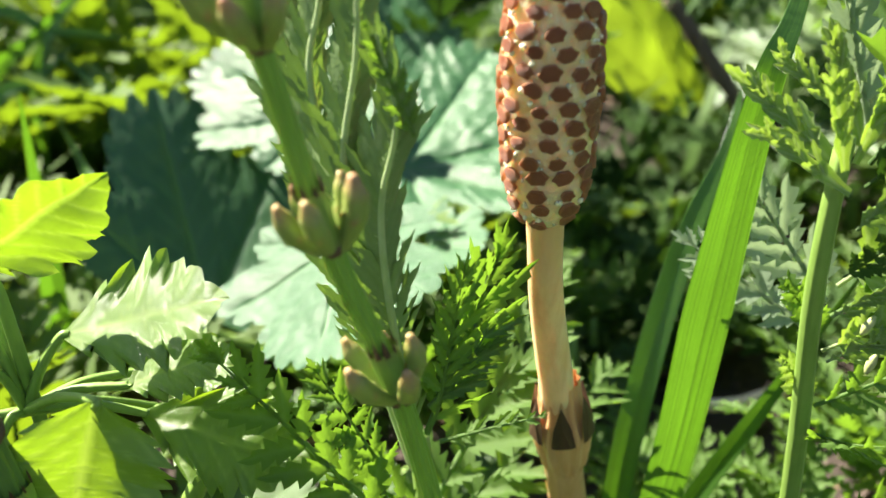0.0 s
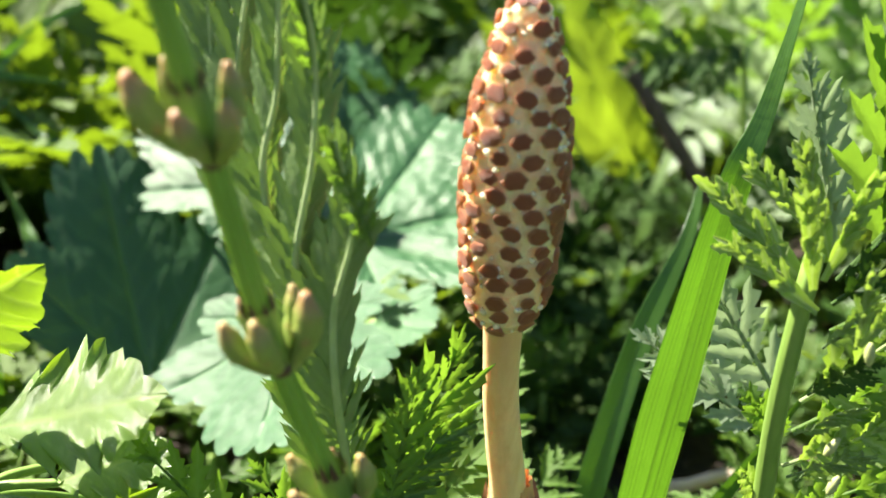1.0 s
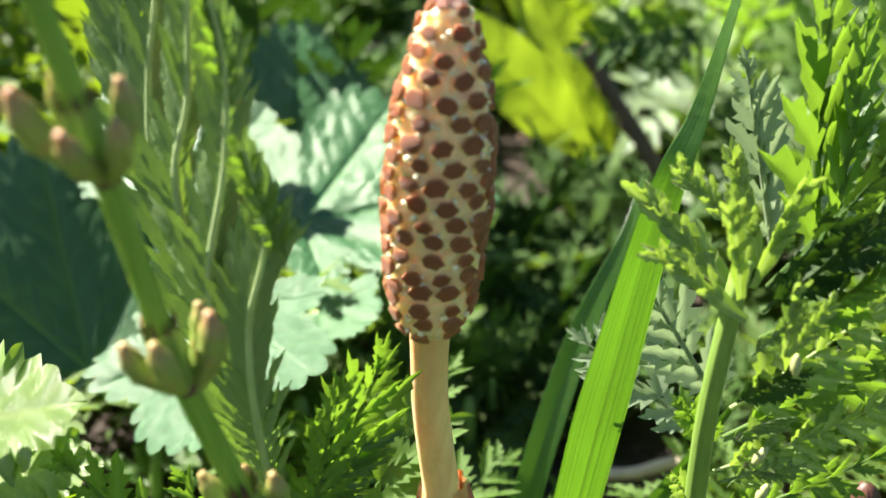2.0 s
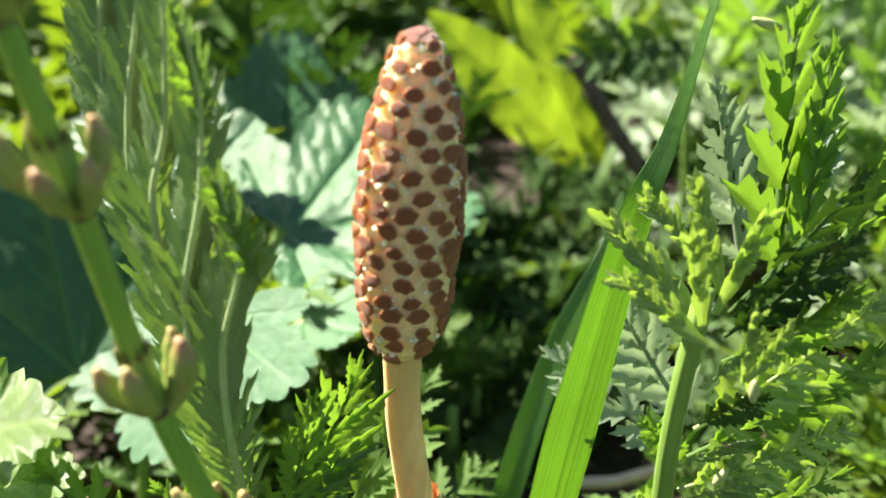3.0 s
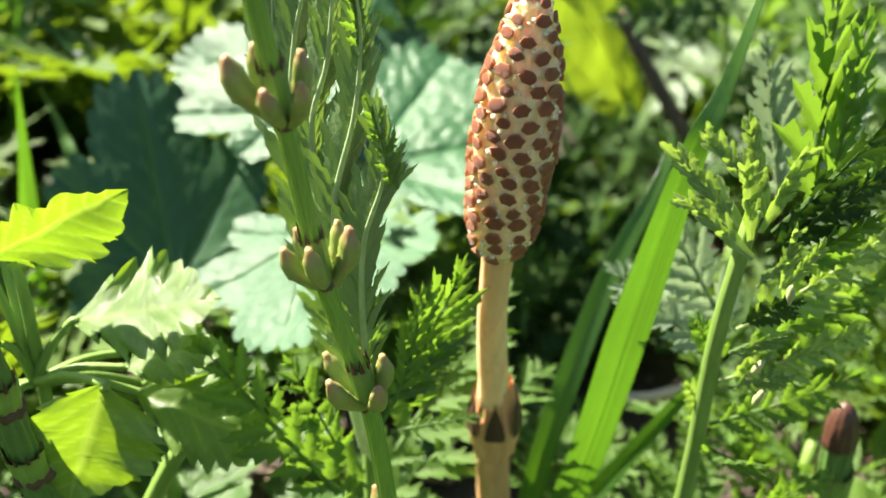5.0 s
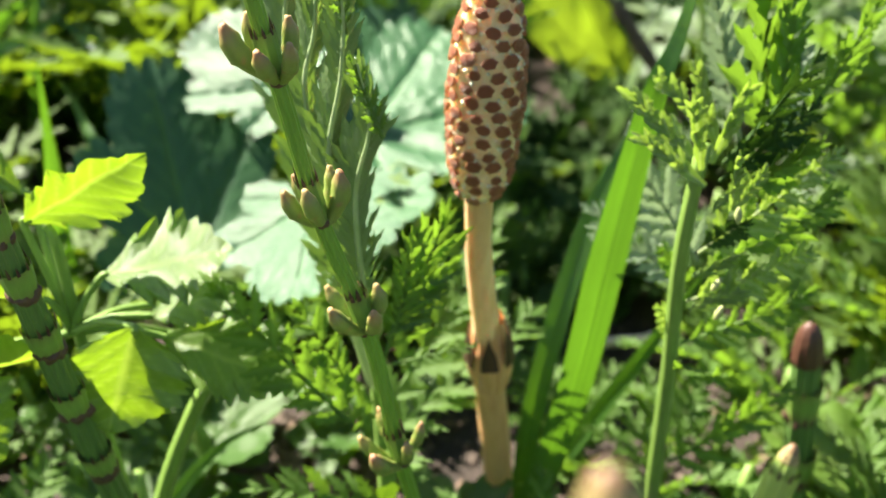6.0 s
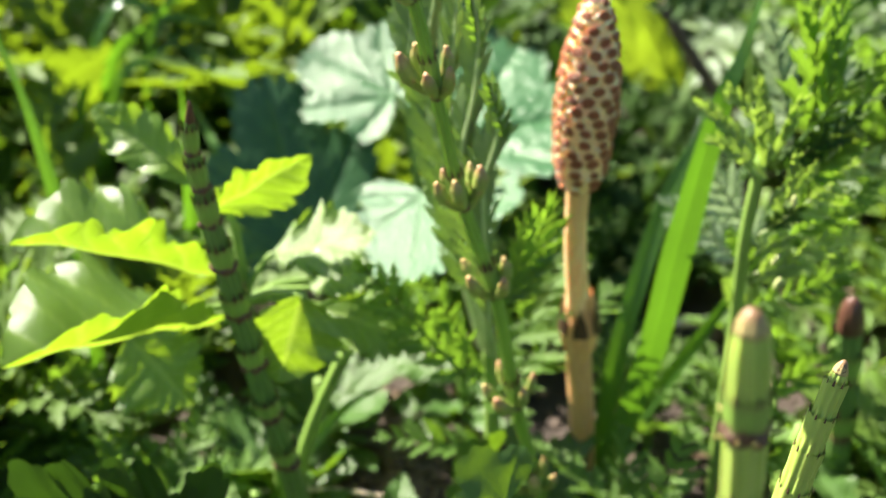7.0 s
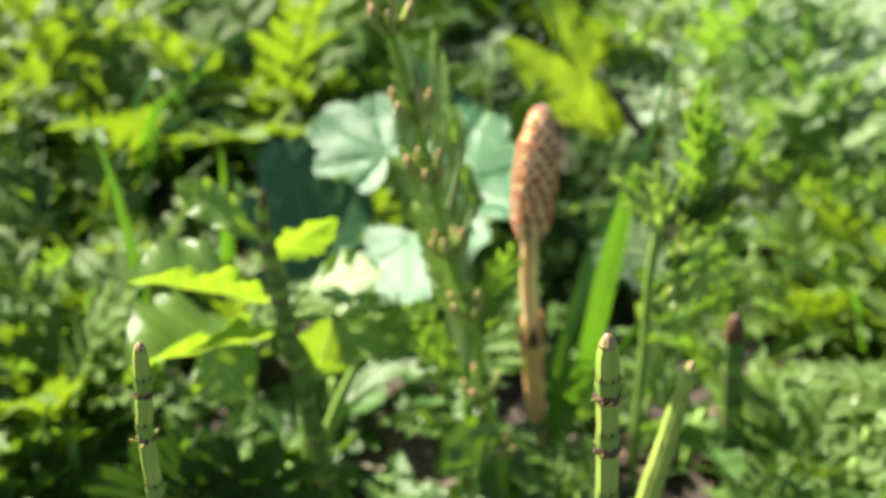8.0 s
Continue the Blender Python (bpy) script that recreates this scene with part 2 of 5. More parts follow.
def aligned(base, tip, normal=(0, 0, 1), length=None):
    """The pose of a leaf whose local y runs from base to tip and whose local z is near normal, scaled to that length."""
    base, tip, normal = Vector(base), Vector(tip), Vector(normal)
    y = (tip - base)
    s = y.length if length is None else length
    y.normalize()
    z = (normal - y * normal.dot(y)).normalized()
    x = y.cross(z)
    return Matrix(((x.x * s, y.x * s, z.x * s, base.x), (x.y * s, y.y * s, z.y * s, base.y), (x.z * s, y.z * s, z.z * s, base.z), (0, 0, 0, 1)))


def smoothstep(x):
    x = max(0.0, min(1.0, x))
    return x * x * (3 - 2 * x)


def lobed_leaf(name, material, lobes, teeth=9.0, tooth=0.07, cup=0.12, wave=0.04, seed=0, spread=2.3, n_r=36, n_a=220, pleat=0.008, quilt=0.0, fold=0.035, rows=7.5, crinkle=0.0):
    """A palmate leaf of unit length: lobes are (angle, length, width) round the stalk's end. The edge is scalloped at even steps, veins run out into the lobes and the skin bulges between them."""
    rnd = random.Random(seed)
    ph = rnd.uniform(0, 10)

    def outline(a):
        return max(ll * math.exp(-abs((a - la) / lw) ** 3.2) for la, ll, lw in lobes)
    verts, faces, vein = [], [], []
    run, last = 0.0, None
    for i in range(n_a):
        a = -spread + 2 * spread * i / (n_a - 1)
        big = outline(a)
        edge = Vector((big * math.sin(a), big * math.cos(a)))
        run += (edge - last).length if last is not None else 0.0
        last = edge
        scallop = abs(math.sin(math.pi * run * teeth + 0.6 * math.sin(run * 5 + ph))) ** 0.6
        big *= 1 - tooth + tooth * 1.35 * scallop * (0.8 + 0.4 * noise.noise(Vector((run * 4, ph, 0))))
        near = min(range(len(lobes)), key=lambda q: abs(a - lobes[q][0]) / lobes[q][2])
        for j in range(n_r + 1):
            r = big * (j / n_r)
            x, y = r * math.sin(a), r * math.cos(a)
            v, small, ridge, bulge = 0.0, 0.0, 1e9, 0.0
            for q, (la, ll, lw) in enumerate(lobes):
                c, s = math.cos(la), math.sin(la)
                along, off = x * s + y * c, x * c - y * s
                if along > -0.02:
                    w = 0.016 * (1.15 - along / (ll + 0.01))
                    v = max(v, math.exp(-(off / max(w, 0.003)) ** 2))
                    ridge = min(ridge, abs(off))
                    if q == near:
                        side = ((along - abs(off) * 1.1 + 0.05 * noise.noise(Vector((x * 5, y * 5, ph + 3)))) * rows + ph + (0.4 if off > 0 else 0)) % 1.0
                        small = 0.55 * math.exp(-((min(side, 1 - side)) / 0.09) ** 2) * smoothstep(abs(off) * 30)
                        bulge = math.sin(math.pi * side) ** 0.7 * smoothstep(abs(off) * 14)
            z = cup * (x * x * 1.6 + max(0, y) ** 2 * 0.25) + fold * (1 - math.exp(-ridge * 14)) - 0.007 * v - pleat * small + quilt * bulge
            z += wave * noise.noise(Vector((x * 3, y * 3, ph))) + wave * 0.7 * (r / (big + 1e-6)) ** 3 * math.sin(a * 6 + ph)
            z += crinkle * (noise.noise(Vector((x * 15, y * 15, ph))) + 0.5 * noise.noise(Vector((x * 34, y * 34, ph))))
            verts.append((x, y, z))
            vein.append(0.75 * max(v, 0.7 * small))
    for i in range(n_a - 1):
        for j in range(n_r):
            b = i * (n_r + 1) + j
            faces.append((b, b + 1, b + n_r + 2, b + n_r + 1))
    return mesh(name, verts, faces, material, vein=vein)


def blade_leaf(name, material, width=0.4, teeth=11, tooth=0.16, fold=0.18, bend=0.15, wave=0.03, seed=0, veins=8, peak=0.4, notch=0.0, n_l=90, n_w=9, relief=1.0, sweep=0.35):
    """A leaf of unit length with a midrib, side veins and a toothed edge, folded along the midrib and bent along its length."""
    rnd = random.Random(seed)
    ph = rnd.uniform(0, 10)
    verts, faces, vein = [], [], []
    for i in range(n_l + 1):
        t = i / n_l
        base = math.sin(math.pi * t ** (math.log(0.5) / math.log(peak))) ** 0.8 if 0 < t < 1 else 0.0
        for j in range(-n_w, n_w + 1):
            u = j / n_w
            saw = (t * teeth + (0.3 if u > 0 else 0)) % 1.0
            deep = 1 + 1.3 * ((int(t * teeth) * 7) % 3 == 0) * notch
            w = width * base * (1 - tooth * deep * (1 - saw ** 0.8) * 0.9)
            x = u * w
            y = t + abs(u) ** 2 * tooth * sweep * (1 - t) * base
            s = ((t - abs(x) * 0.75) * veins + ph) % 1.0
            v = 0.6 * math.exp(-(min(s, 1 - s) / 0.085) ** 2) * smoothstep(abs(u) * 6) * (t < 0.95)
            v = max(v, math.exp(-(x / (0.012 * (1.2 - t))) ** 2))
            z = fold * abs(x) - bend * t * t - relief * (0.018 * v - 0.012 * math.sin(math.pi * s) * abs(u) ** 0.5)
            z += wave * noise.noise(Vector((x * 4, t * 4, ph))) + wave * abs(u) ** 2 * math.sin(t * 21 + ph + (2 if u > 0 else 0)) * base
            verts.append((x, y, z))
            vein.append(0.75 * v)
    n = 2 * n_w + 1
    for i in range(n_l):
        for j in range(n - 1):
            b = i * n + j
            faces.append((b, b + 1, b + n + 1, b + n))
    return mesh(name, verts, faces, material, vein=vein)


def feather_leaf(name, material, pairs=9, width=0.3, lift=0.35, bend=0.2, seed=0, teeth=3, start=0.1, lobe_w=0.24, curl=0.0, angle=55.0, rib=0.012, across=2, rib_skin=None, calm=1.0):
    """A cut leaf of unit length: a midrib with pairs of leaflets, each a small blade with a vein and pointed teeth."""
    rnd = random.Random(seed)
    verts, faces, vein = [], [], []

    def spine(t):
        return Vector((0, t - 0.25 * abs(bend) * t * t * t, -bend * t * t + curl * t ** 4))

    def leaflet(root, way, nrm, length):
        sd = way.cross(nrm).normalized()
        droop, twist = calm * rnd.uniform(-0.12, 0.38), calm * rnd.uniform(-0.6, 0.6)
        steps = teeth * 3
        uneven = [rnd.uniform(0.6, 1.25) for _ in range(5)]
        b = len(verts)
        for i in range(steps + 1):
            s = i / steps
            body = math.sin(math.pi * min(1.0, 0.20 + 0.80 * s)) ** 0.7 if s < 1 else 0.0
            for q in range(-across, across + 1):
                u = q / across
                saw = ((i + (1 if u > 0 else 0)) % 3) / 2.0 * uneven[(i // 3 + (2 if u > 0 else 0)) % 5]
                w = lobe_w * length * body * (0.42 + 0.58 * saw)
                ahead = length * (0.86 * s + abs(u) ** 1.5 * (0.05 + 0.13 * saw) * (1 - s * 0.6)) if s < 1 else length
                side = u * w
                verts.append(root + way * ahead + sd * side + nrm * (0.35 * abs(side) - droop * length * s * s + twist * side * s))
                vein.append(0.7 if q == 0 else 0.0)
        n = 2 * across + 1
        for i in range(steps):
            for q in range(n - 1):
                k = b + i * n + q
                faces.append((k, k + 1, k + n + 1, k + n))

    for i in range(pairs):
        t = start + (0.95 - start) * i / (pairs - 1)
        p = spine(t)
        fwd = (spine(t + 0.02) - spine(t - 0.02)).normalized()
        l = width * (math.sin(math.pi * (0.18 + 0.76 * t)) ** 0.75)
        for sg in (-1, 1):
            p = spine(min(0.97, max(0.02, t + rnd.uniform(-0.3, 0.3) * 0.85 / pairs)))
            a = radians(angle * rnd.uniform(0.7, 1.25) * (1 - 0.4 * t))
            up = radians(57 * lift * rnd.uniform(0.6, 1.4))
            out = Vector((sg * math.cos(up), 0, math.sin(up)))
            way = (fwd * math.cos(a) + out * math.sin(a)).normalized()
            nrm = out.cross(fwd) if sg > 0 else fwd.cross(out)
            nrm = (nrm - way * nrm.dot(way)).normalized()
            leaflet(p, way, nrm if nrm.z > 0 else -nrm, l * rnd.uniform(0.72, 1.18))
    fwd = (spine(1.0) - spine(0.96)).normalized()
    leaflet(spine(0.94), fwd, Vector((0, -fwd.z, fwd.y)), width * 0.5)
    # midrib
    seg, rings = 6, 14
    b = len(verts)
    for i in range(rings):
        t = i / (rings - 1)
        p = spine(t)
        r = rib * (1.1 - 0.85 * t)
        for k in range(seg):
            a = 2 * math.pi * k / seg
            verts.append(p + Vector((r * math.cos(a), 0, r * math.sin(a) - r * 0.5)))
            vein.append(1.0)
    for i in range(rings - 1):
        for k in range(seg):
            k2 = (k + 1) % seg
            faces.append((b + i * seg + k, b + i * seg + k2, b + (i + 1) * seg + k2, b + (i + 1) * seg + k))
    me = mesh(name, verts, faces, material, vein=vein)
    if rib_skin:
        me.materials.append(rib_skin)
        for f in range(len(faces) - (rings - 1) * seg, len(faces)):
            me.polygons[f].material_index = 1
    return me


def frond_mesh(name, pts, width, normal, material, rib_skin, pairs=44, fold=30.0, angle=34.0, rib=0.00043, seed=0):
    """A young closed frond along pts: a stout downy midrib and close-set overlapping leaflets that fold back behind it."""
    rnd = random.Random(seed)
    n = 120
    line = spline(pts, n)
    nrm = Vector(normal).normalized()
    verts, faces, vein = [], [], []

    def axes(i):
        way = (line[min(i + 1, n - 1)] - line[max(i - 1, 0)]).normalized()
        z = (nrm - way * nrm.dot(way)).normalized()
        return way, z, way.cross(z)

    steps = 9
    for k in range(pairs):
        t = 0.10 + 0.88 * k / (pairs - 1)
        i = round(t * (n - 1))
        way, z, x = axes(i)
        size = width * math.sin(math.pi * (0.22 + 0.74 * t)) ** 0.7
        for sg in (-1, 1):
            a = radians(angle * rnd.uniform(0.85, 1.2) * (1.05 - 0.35 * t))
            f = radians(fold * rnd.uniform(0.8, 1.2))
            out = x * sg * math.cos(f) - z * math.sin(f)
            d = (way * math.cos(a) + out * math.sin(a)).normalized()
            side = (out - d * out.dot(d)).normalized()
            up = d.cross(side) * sg
            l = size * rnd.uniform(0.8, 1.15)
            curl = rnd.uniform(-0.10, 0.30)
            b = len(verts)
            for q in range(steps + 1):
                u = q / steps
                body = math.sin(math.pi * min(1.0, 0.30 + 0.70 * u)) ** 0.6 if q < steps else 0.0
                saw = 0.55 + 0.45 * ((q + 1) % 3) / 2.0
                for h in (-1, 0, 1):
                    w = 0.125 * l * body * saw * h
                    verts.append(line[i] + d * l * (u + 0.10 * abs(h) * saw) + side * w + up * (0.22 * abs(w) + curl * l * u * u))
                    vein.append(0.55 if h == 0 else 0.0)
            for q in range(steps):
                for h in range(2):
                    c = b + q * 3 + h
                    faces.append((c, c + 1, c + 4, c + 3))
    split = len(faces)
    seg = 8
    b = len(verts)
    for i in range(0, n, 3):
        way, z, x = axes(i)
        r = rib * (1.1 - 0.8 * i / n)
        for k in range(seg):
            a = 2 * math.pi * k / seg
            verts.append(line[i] + z * 0.0001 + (x * math.cos(a) + z * math.sin(a)) * r)
            vein.append(1.0)
    for i in range(len(range(0, n, 3)) - 1):
        for k in range(seg):
            k2 = (k + 1) % seg
            faces.append((b + i * seg + k, b + i * seg + k2, b + (i + 1) * seg + k2, b + (i + 1) * seg + k))
    for _ in range(320):
        i = rnd.randrange(n)
        way, z, x = axes(i)
        a = rnd.uniform(-0.4, math.pi + 0.4)
        d = (x * math.cos(a) + z * math.sin(a) + way * rnd.uniform(0.2, 1.1)).normalized()
        p = line[i] + (x * math.cos(a) + z * math.sin(a)) * rib * 0.8
        h = len(verts)
        verts += [p - way * 0.000014, p + way * 0.000014, p + d * rnd.uniform(0.0003, 0.0007)]
        vein += [1.0] * 3
        faces.append((h, h + 1, h + 2))
    me = mesh(name, verts, faces, material, vein=vein)
    me.materials.append(rib_skin)
    for f in range(split, len(faces)):
        me.polygons[f].material_index = 1
    return me


def finger_leaf(name, material, pairs=4, seed=0, bend=0.1):
    """A young unfolding leaf of unit length: a midrib lobe with a few blunt finger lobes, each a thin trough with a rounded end."""
    rnd = random.Random(seed)
    verts, faces, vein = [], [], []
    up = Vector((0, 0, 1))

    def finger(root, way, length, r, curl):
        nrm = (up - way * way.z).normalized()
        side = way.cross(nrm).normalized()
        prof = ((0.0, 0.50), (0.12, 0.62), (0.26, 1.10), (0.33, 1.12), (0.37, 0.68), (0.50, 0.78), (0.60, 1.05), (0.66, 1.00), (0.70, 0.60), (0.82, 0.62), (0.92, 0.42), (1.0, 0.05))
        b = len(verts)
        for s, q in prof:
            c = root + way * length * s + nrm * curl * length * s * s
            for k in range(7):
                a = (k - 3) / 3 * 0.85
                verts.append(c + side * math.sin(a) * r * q * 1.25 + nrm * ((1 - math.cos(a)) * r * q * 1.2 + r * 0.25 * noise.noise(Vector((k * 0.9, s * 6, length * 90)))))
                vein.append(0.8 if k == 3 else 0.45 * (abs(k - 3) == 3))
        for i in range(len(prof) - 1):
            for k in range(6):
                c = b + i * 7 + k
                faces.append((c, c + 1, c + 8, c + 7))

    finger(Vector((0, 0, 0)), Vector((0, 1, 0)), 1.0, 0.080, -bend)
    for i in range(pairs):
        t = 0.28 + 0.50 * i / (pairs - 1)
        for sg in (-1, 1):
            a, lift = radians(rnd.uniform(18, 32)), radians(rnd.uniform(5, 40))
            way = (Vector((0, math.cos(a), 0)) + Vector((sg * math.cos(lift), 0, math.sin(lift))) * math.sin(a)).normalized()
            tt = t + rnd.uniform(-0.05, 0.05)
            finger(Vector((0, tt, -bend * tt * tt + 0.004)), way, rnd.uniform(0.22, 0.32) * (1.15 - 0.45 * t), rnd.uniform(0.042, 0.056), rnd.uniform(-0.1, 0.3))
    return mesh(name, verts, faces, material, vein=vein)


def grass_mesh(name, pts, width, normal, material, n=40, fold=0.35, ridges=9, twist=0.0, taper=0.8, peak=0.0):
    """A grass blade along pts: folded along its middle, finely ridged, tapering to the tip."""
    line = spline(pts, n)
    verts, faces, vein = [], [], []
    m = 2 * ridges + 1
    nrm = Vector(normal).normalized()
    rnd = random.Random(int(width * 1e6))
    streak = [rnd.uniform(0.3, 1.0) if j % 2 else rnd.uniform(0.0, 0.4) for j in range(m)]
    drift = [rnd.uniform(0, 6.28) for j in range(m)]
    for i, p in enumerate(line):
        t = i / (n - 1)
        way = (line[min(i + 1, n - 1)] - line[max(i - 1, 0)]).normalized()
        z = (nrm - way * nrm.dot(way)).normalized()
        z = Matrix.Rotation(twist * smoothstep((t - 0.35) / 0.4), 3, way) @ z
        x = way.cross(z)
        w = width * (0.72 + 0.28 * math.sin(math.pi * min(1, t * 1.3))) * (1 - t ** 2.0) ** taper + 0.00008
        if peak:
            w = width * (0.85 + 0.15 * t / peak if t < peak else ((1 - t) / (1 - peak)) ** taper) + 0.00012
        for j in range(m):
            u = 2 * j / (m - 1) - 1
            h = fold * abs(u) * w * 0.5 + (0.00006 if j % 2 else -0.00002)
            verts.append(p + x * u * w * 0.5 + z * h)
            vein.append(min(1.0, max(0.0, streak[j] + 0.35 * math.sin(t * 9 + drift[j]))))
    for i in range(n - 1):
        for j in range(m - 1):
            b = i * m + j
            faces.append((b, b + 1, b + m + 1, b + m))
    return mesh(name, verts, faces, material, vein=vein)


# ---- ground ----
def ground_height(x, y):
    n = noise.noise(Vector((x * 6, y * 6, 2.0))) * 0.006 + noise.noise(Vector((x * 40, y * 40, 5.0))) * 0.0022
    return n * min(1.0, 0.35 + abs(y - 0.12) * 2)


def make_ground():
    """One sheet of soil, fine round the plants and coarser to the horizon."""
    steps = [0.0]
    d = 0.006
    while steps[-1] < 60:
        steps.append(steps[-1] + d)
        if steps[-1] > 0.45:
            d *= 1.35
    xs = sorted({-s for s in steps} | set(steps))
    verts = [(x, y + 0.15, ground_height(x, y + 0.15) if abs(x) < 2 and abs(y) < 2 else 0.0) for x in xs for y in xs]
    n = len(xs)
    faces = [(i * n + j, (i + 1) * n + j, (i + 1) * n + j + 1, i * n + j + 1) for i in range(n - 1) for j in range(n - 1)]
    ob = new("ground", mesh("ground", verts, faces, M_SOIL))
    tagged(ob, "dark crumbly garden soil under the weeds", "soil", kind="structure")


make_ground()


def blob(rnd, c, r, squash=0.7):
    """The corners and faces of a small uneven lump."""
    t = (1 + 5 ** 0.5) / 2
    vs = [(-1, t, 0), (1, t, 0), (-1, -t, 0), (1, -t, 0), (0, -1, t), (0, 1, t), (0, -1, -t), (0, 1, -t), (t, 0, -1), (t, 0, 1), (-t, 0, -1), (-t, 0, 1)]
    fs = [(0, 11, 5), (0, 5, 1), (0, 1, 7), (0, 7, 10), (0, 10, 11), (1, 5, 9), (5, 11, 4), (11, 10, 2), (10, 7, 6), (7, 1, 8), (3, 9, 4), (3, 4, 2), (3, 2, 6), (3, 6, 8), (3, 8, 9), (4, 9, 5), (2, 4, 11), (6, 2, 10), (8, 6, 7), (9, 8, 1)]
    return [Vector(c) + Vector((v[0], v[1], v[2] * squash)) * (r / 1.9 * rnd.uniform(0.7, 1.25)) for v in vs], fs


def scatter_crumbs():
    rnd = random.Random(4)
    verts, faces = [], []
    for _ in range(2600):
        x, y = rnd.gauss(0, 0.12), 0.03 + abs(rnd.gauss(0, 0.16))
        r = rnd.uniform(0.0005, 0.0019) * (1.6 if rnd.random() < 0.08 else 1)
        v, f = blob(rnd, (x, y, ground_height(x, y) + r * 0.3), r)
        b = len(verts)
        verts += v
        faces += [tuple(b + i for i in q) for q in f]
    for _ in range(1500):
        reach, way = 0.036 * rnd.random() ** 0.5, rnd.uniform(0, 2 * math.pi)
        x, y = -0.026 + reach * math.cos(way), 0.134 + reach * math.sin(way)
        r = rnd.uniform(0.0006, 0.0018) * (1.7 if rnd.random() < 0.12 else 1)
        v, f = blob(rnd, (x, y, ground_height(x, y) + r * rnd.uniform(0.1, 0.8)), r)
        b = len(verts)
        verts += v
        faces += [tuple(b + i for i in q) for q in f]
    tagged(new("soil_crumbs", mesh("soil_crumbs", verts, faces, M_CRUMB, smooth=False)), "loose pale crumbs of dry soil", "soil", kind="stuff")
    verts, faces = [], []
    for _ in range(360):
        x, y = rnd.gauss(0.02, 0.13), 0.04 + abs(rnd.gauss(0, 0.17))
        a, l, w = rnd.uniform(0, 6.28), rnd.uniform(0.003, 0.010), rnd.uniform(0.0006, 0.0018)
        c = Vector((x, y, ground_height(x, y) + 0.0015))
        d, s = Vector((math.cos(a), math.sin(a), rnd.uniform(-0.1, 0.15))), Vector((-math.sin(a), math.cos(a), rnd.uniform(-0.3, 0.3)))
        b = len(verts)
        for q in range(4):
            u = q / 3
            hw = w * (math.sin(math.pi * (0.1 + 0.8 * u)))
            lift = Vector((0, 0, 0.25 * l * (u - 0.5) ** 2))
            verts += [c + d * l * (u - 0.5) - s * hw + lift, c + d * l * (u - 0.5) + lift * 1.4 + Vector((0, 0, 0.0003)), c + d * l * (u - 0.5) + s * hw + lift]
        for q in range(3):
            for h in range(2):
                i = b + q * 3 + h
                faces.append((i, i + 1, i + 4, i + 3))
    tagged(new("leaf_litter", mesh("leaf_litter", verts, faces, M_LITTER)), "dry brown scraps of dead leaves on soil", "litter", kind="stuff")


scatter_crumbs()


# ---- the fertile horsetail with its cone ----
def tooth_mesh(name, length, half, thick, material):
    v = [(-half, 0, 0), (half, 0, 0), (-half * 0.75, 0, length * 0.45), (half * 0.75, 0, length * 0.45), (0, 0, length),
         (-half * 0.6, -thick, 0), (half * 0.6, -thick, 0), (0, -thick, length * 0.5)]
    f = [(0, 2, 7, 5), (1, 6, 7, 3), (5, 7, 6), (2, 4, 7), (4, 3, 7), (0, 1, 3, 2), (2, 3, 4)]
    return mesh(name, v, f, material, smooth=False)


def ring_pose(p, way, a, r, lean=0.0, scale=1.0, start=Vector((1, 0, 0))):
    """On a ring of radius r round p, at angle a: local z along the stem, local -y outward, leaning out by lean degrees."""
    z = Vector(way).normalized()
    x0 = (start - z * start.dot(z)).normalized()
    y0 = z.cross(x0)
    out = x0 * math.cos(a) + y0 * math.sin(a)
    m = Matrix((z.cross(-out).normalized() * -1, -out, z)).transposed()
    m = Matrix((((-out).cross(z)), -out, z)).transposed().to_4x4()
    m = m @ Matrix.Rotation(radians(lean), 4, "X") @ Matrix.Scale(scale, 4)
    m.translation = Vector(p) + out * r
    return m


CONE_FOOT, CONE_TOP = Vector((0.0122, 0.1130, 0.0788)), Vector((0.0131, 0.1099, 0.1107))
CONE_PROFILE = ((0.0, 0.0019), (0.05, 0.0031), (0.14, 0.0038), (0.28, 0.0042), (0.46, 0.00445), (0.62, 0.0042), (0.75, 0.0036), (0.86, 0.0028), (0.94, 0.0022), (0.98, 0.0018), (1.0, 0.0010))


def cone_radius(u):
    for (a, ra), (b, rb) in zip(CONE_PROFILE, CONE_PROFILE[1:]):
        if u <= b:
            return ra + (rb - ra) * smoothstep((u - a) / (b - a)) * 0.5 + (rb - ra) * 0.5 * (u - a) / (b - a)
    return CONE_PROFILE[-1][1]


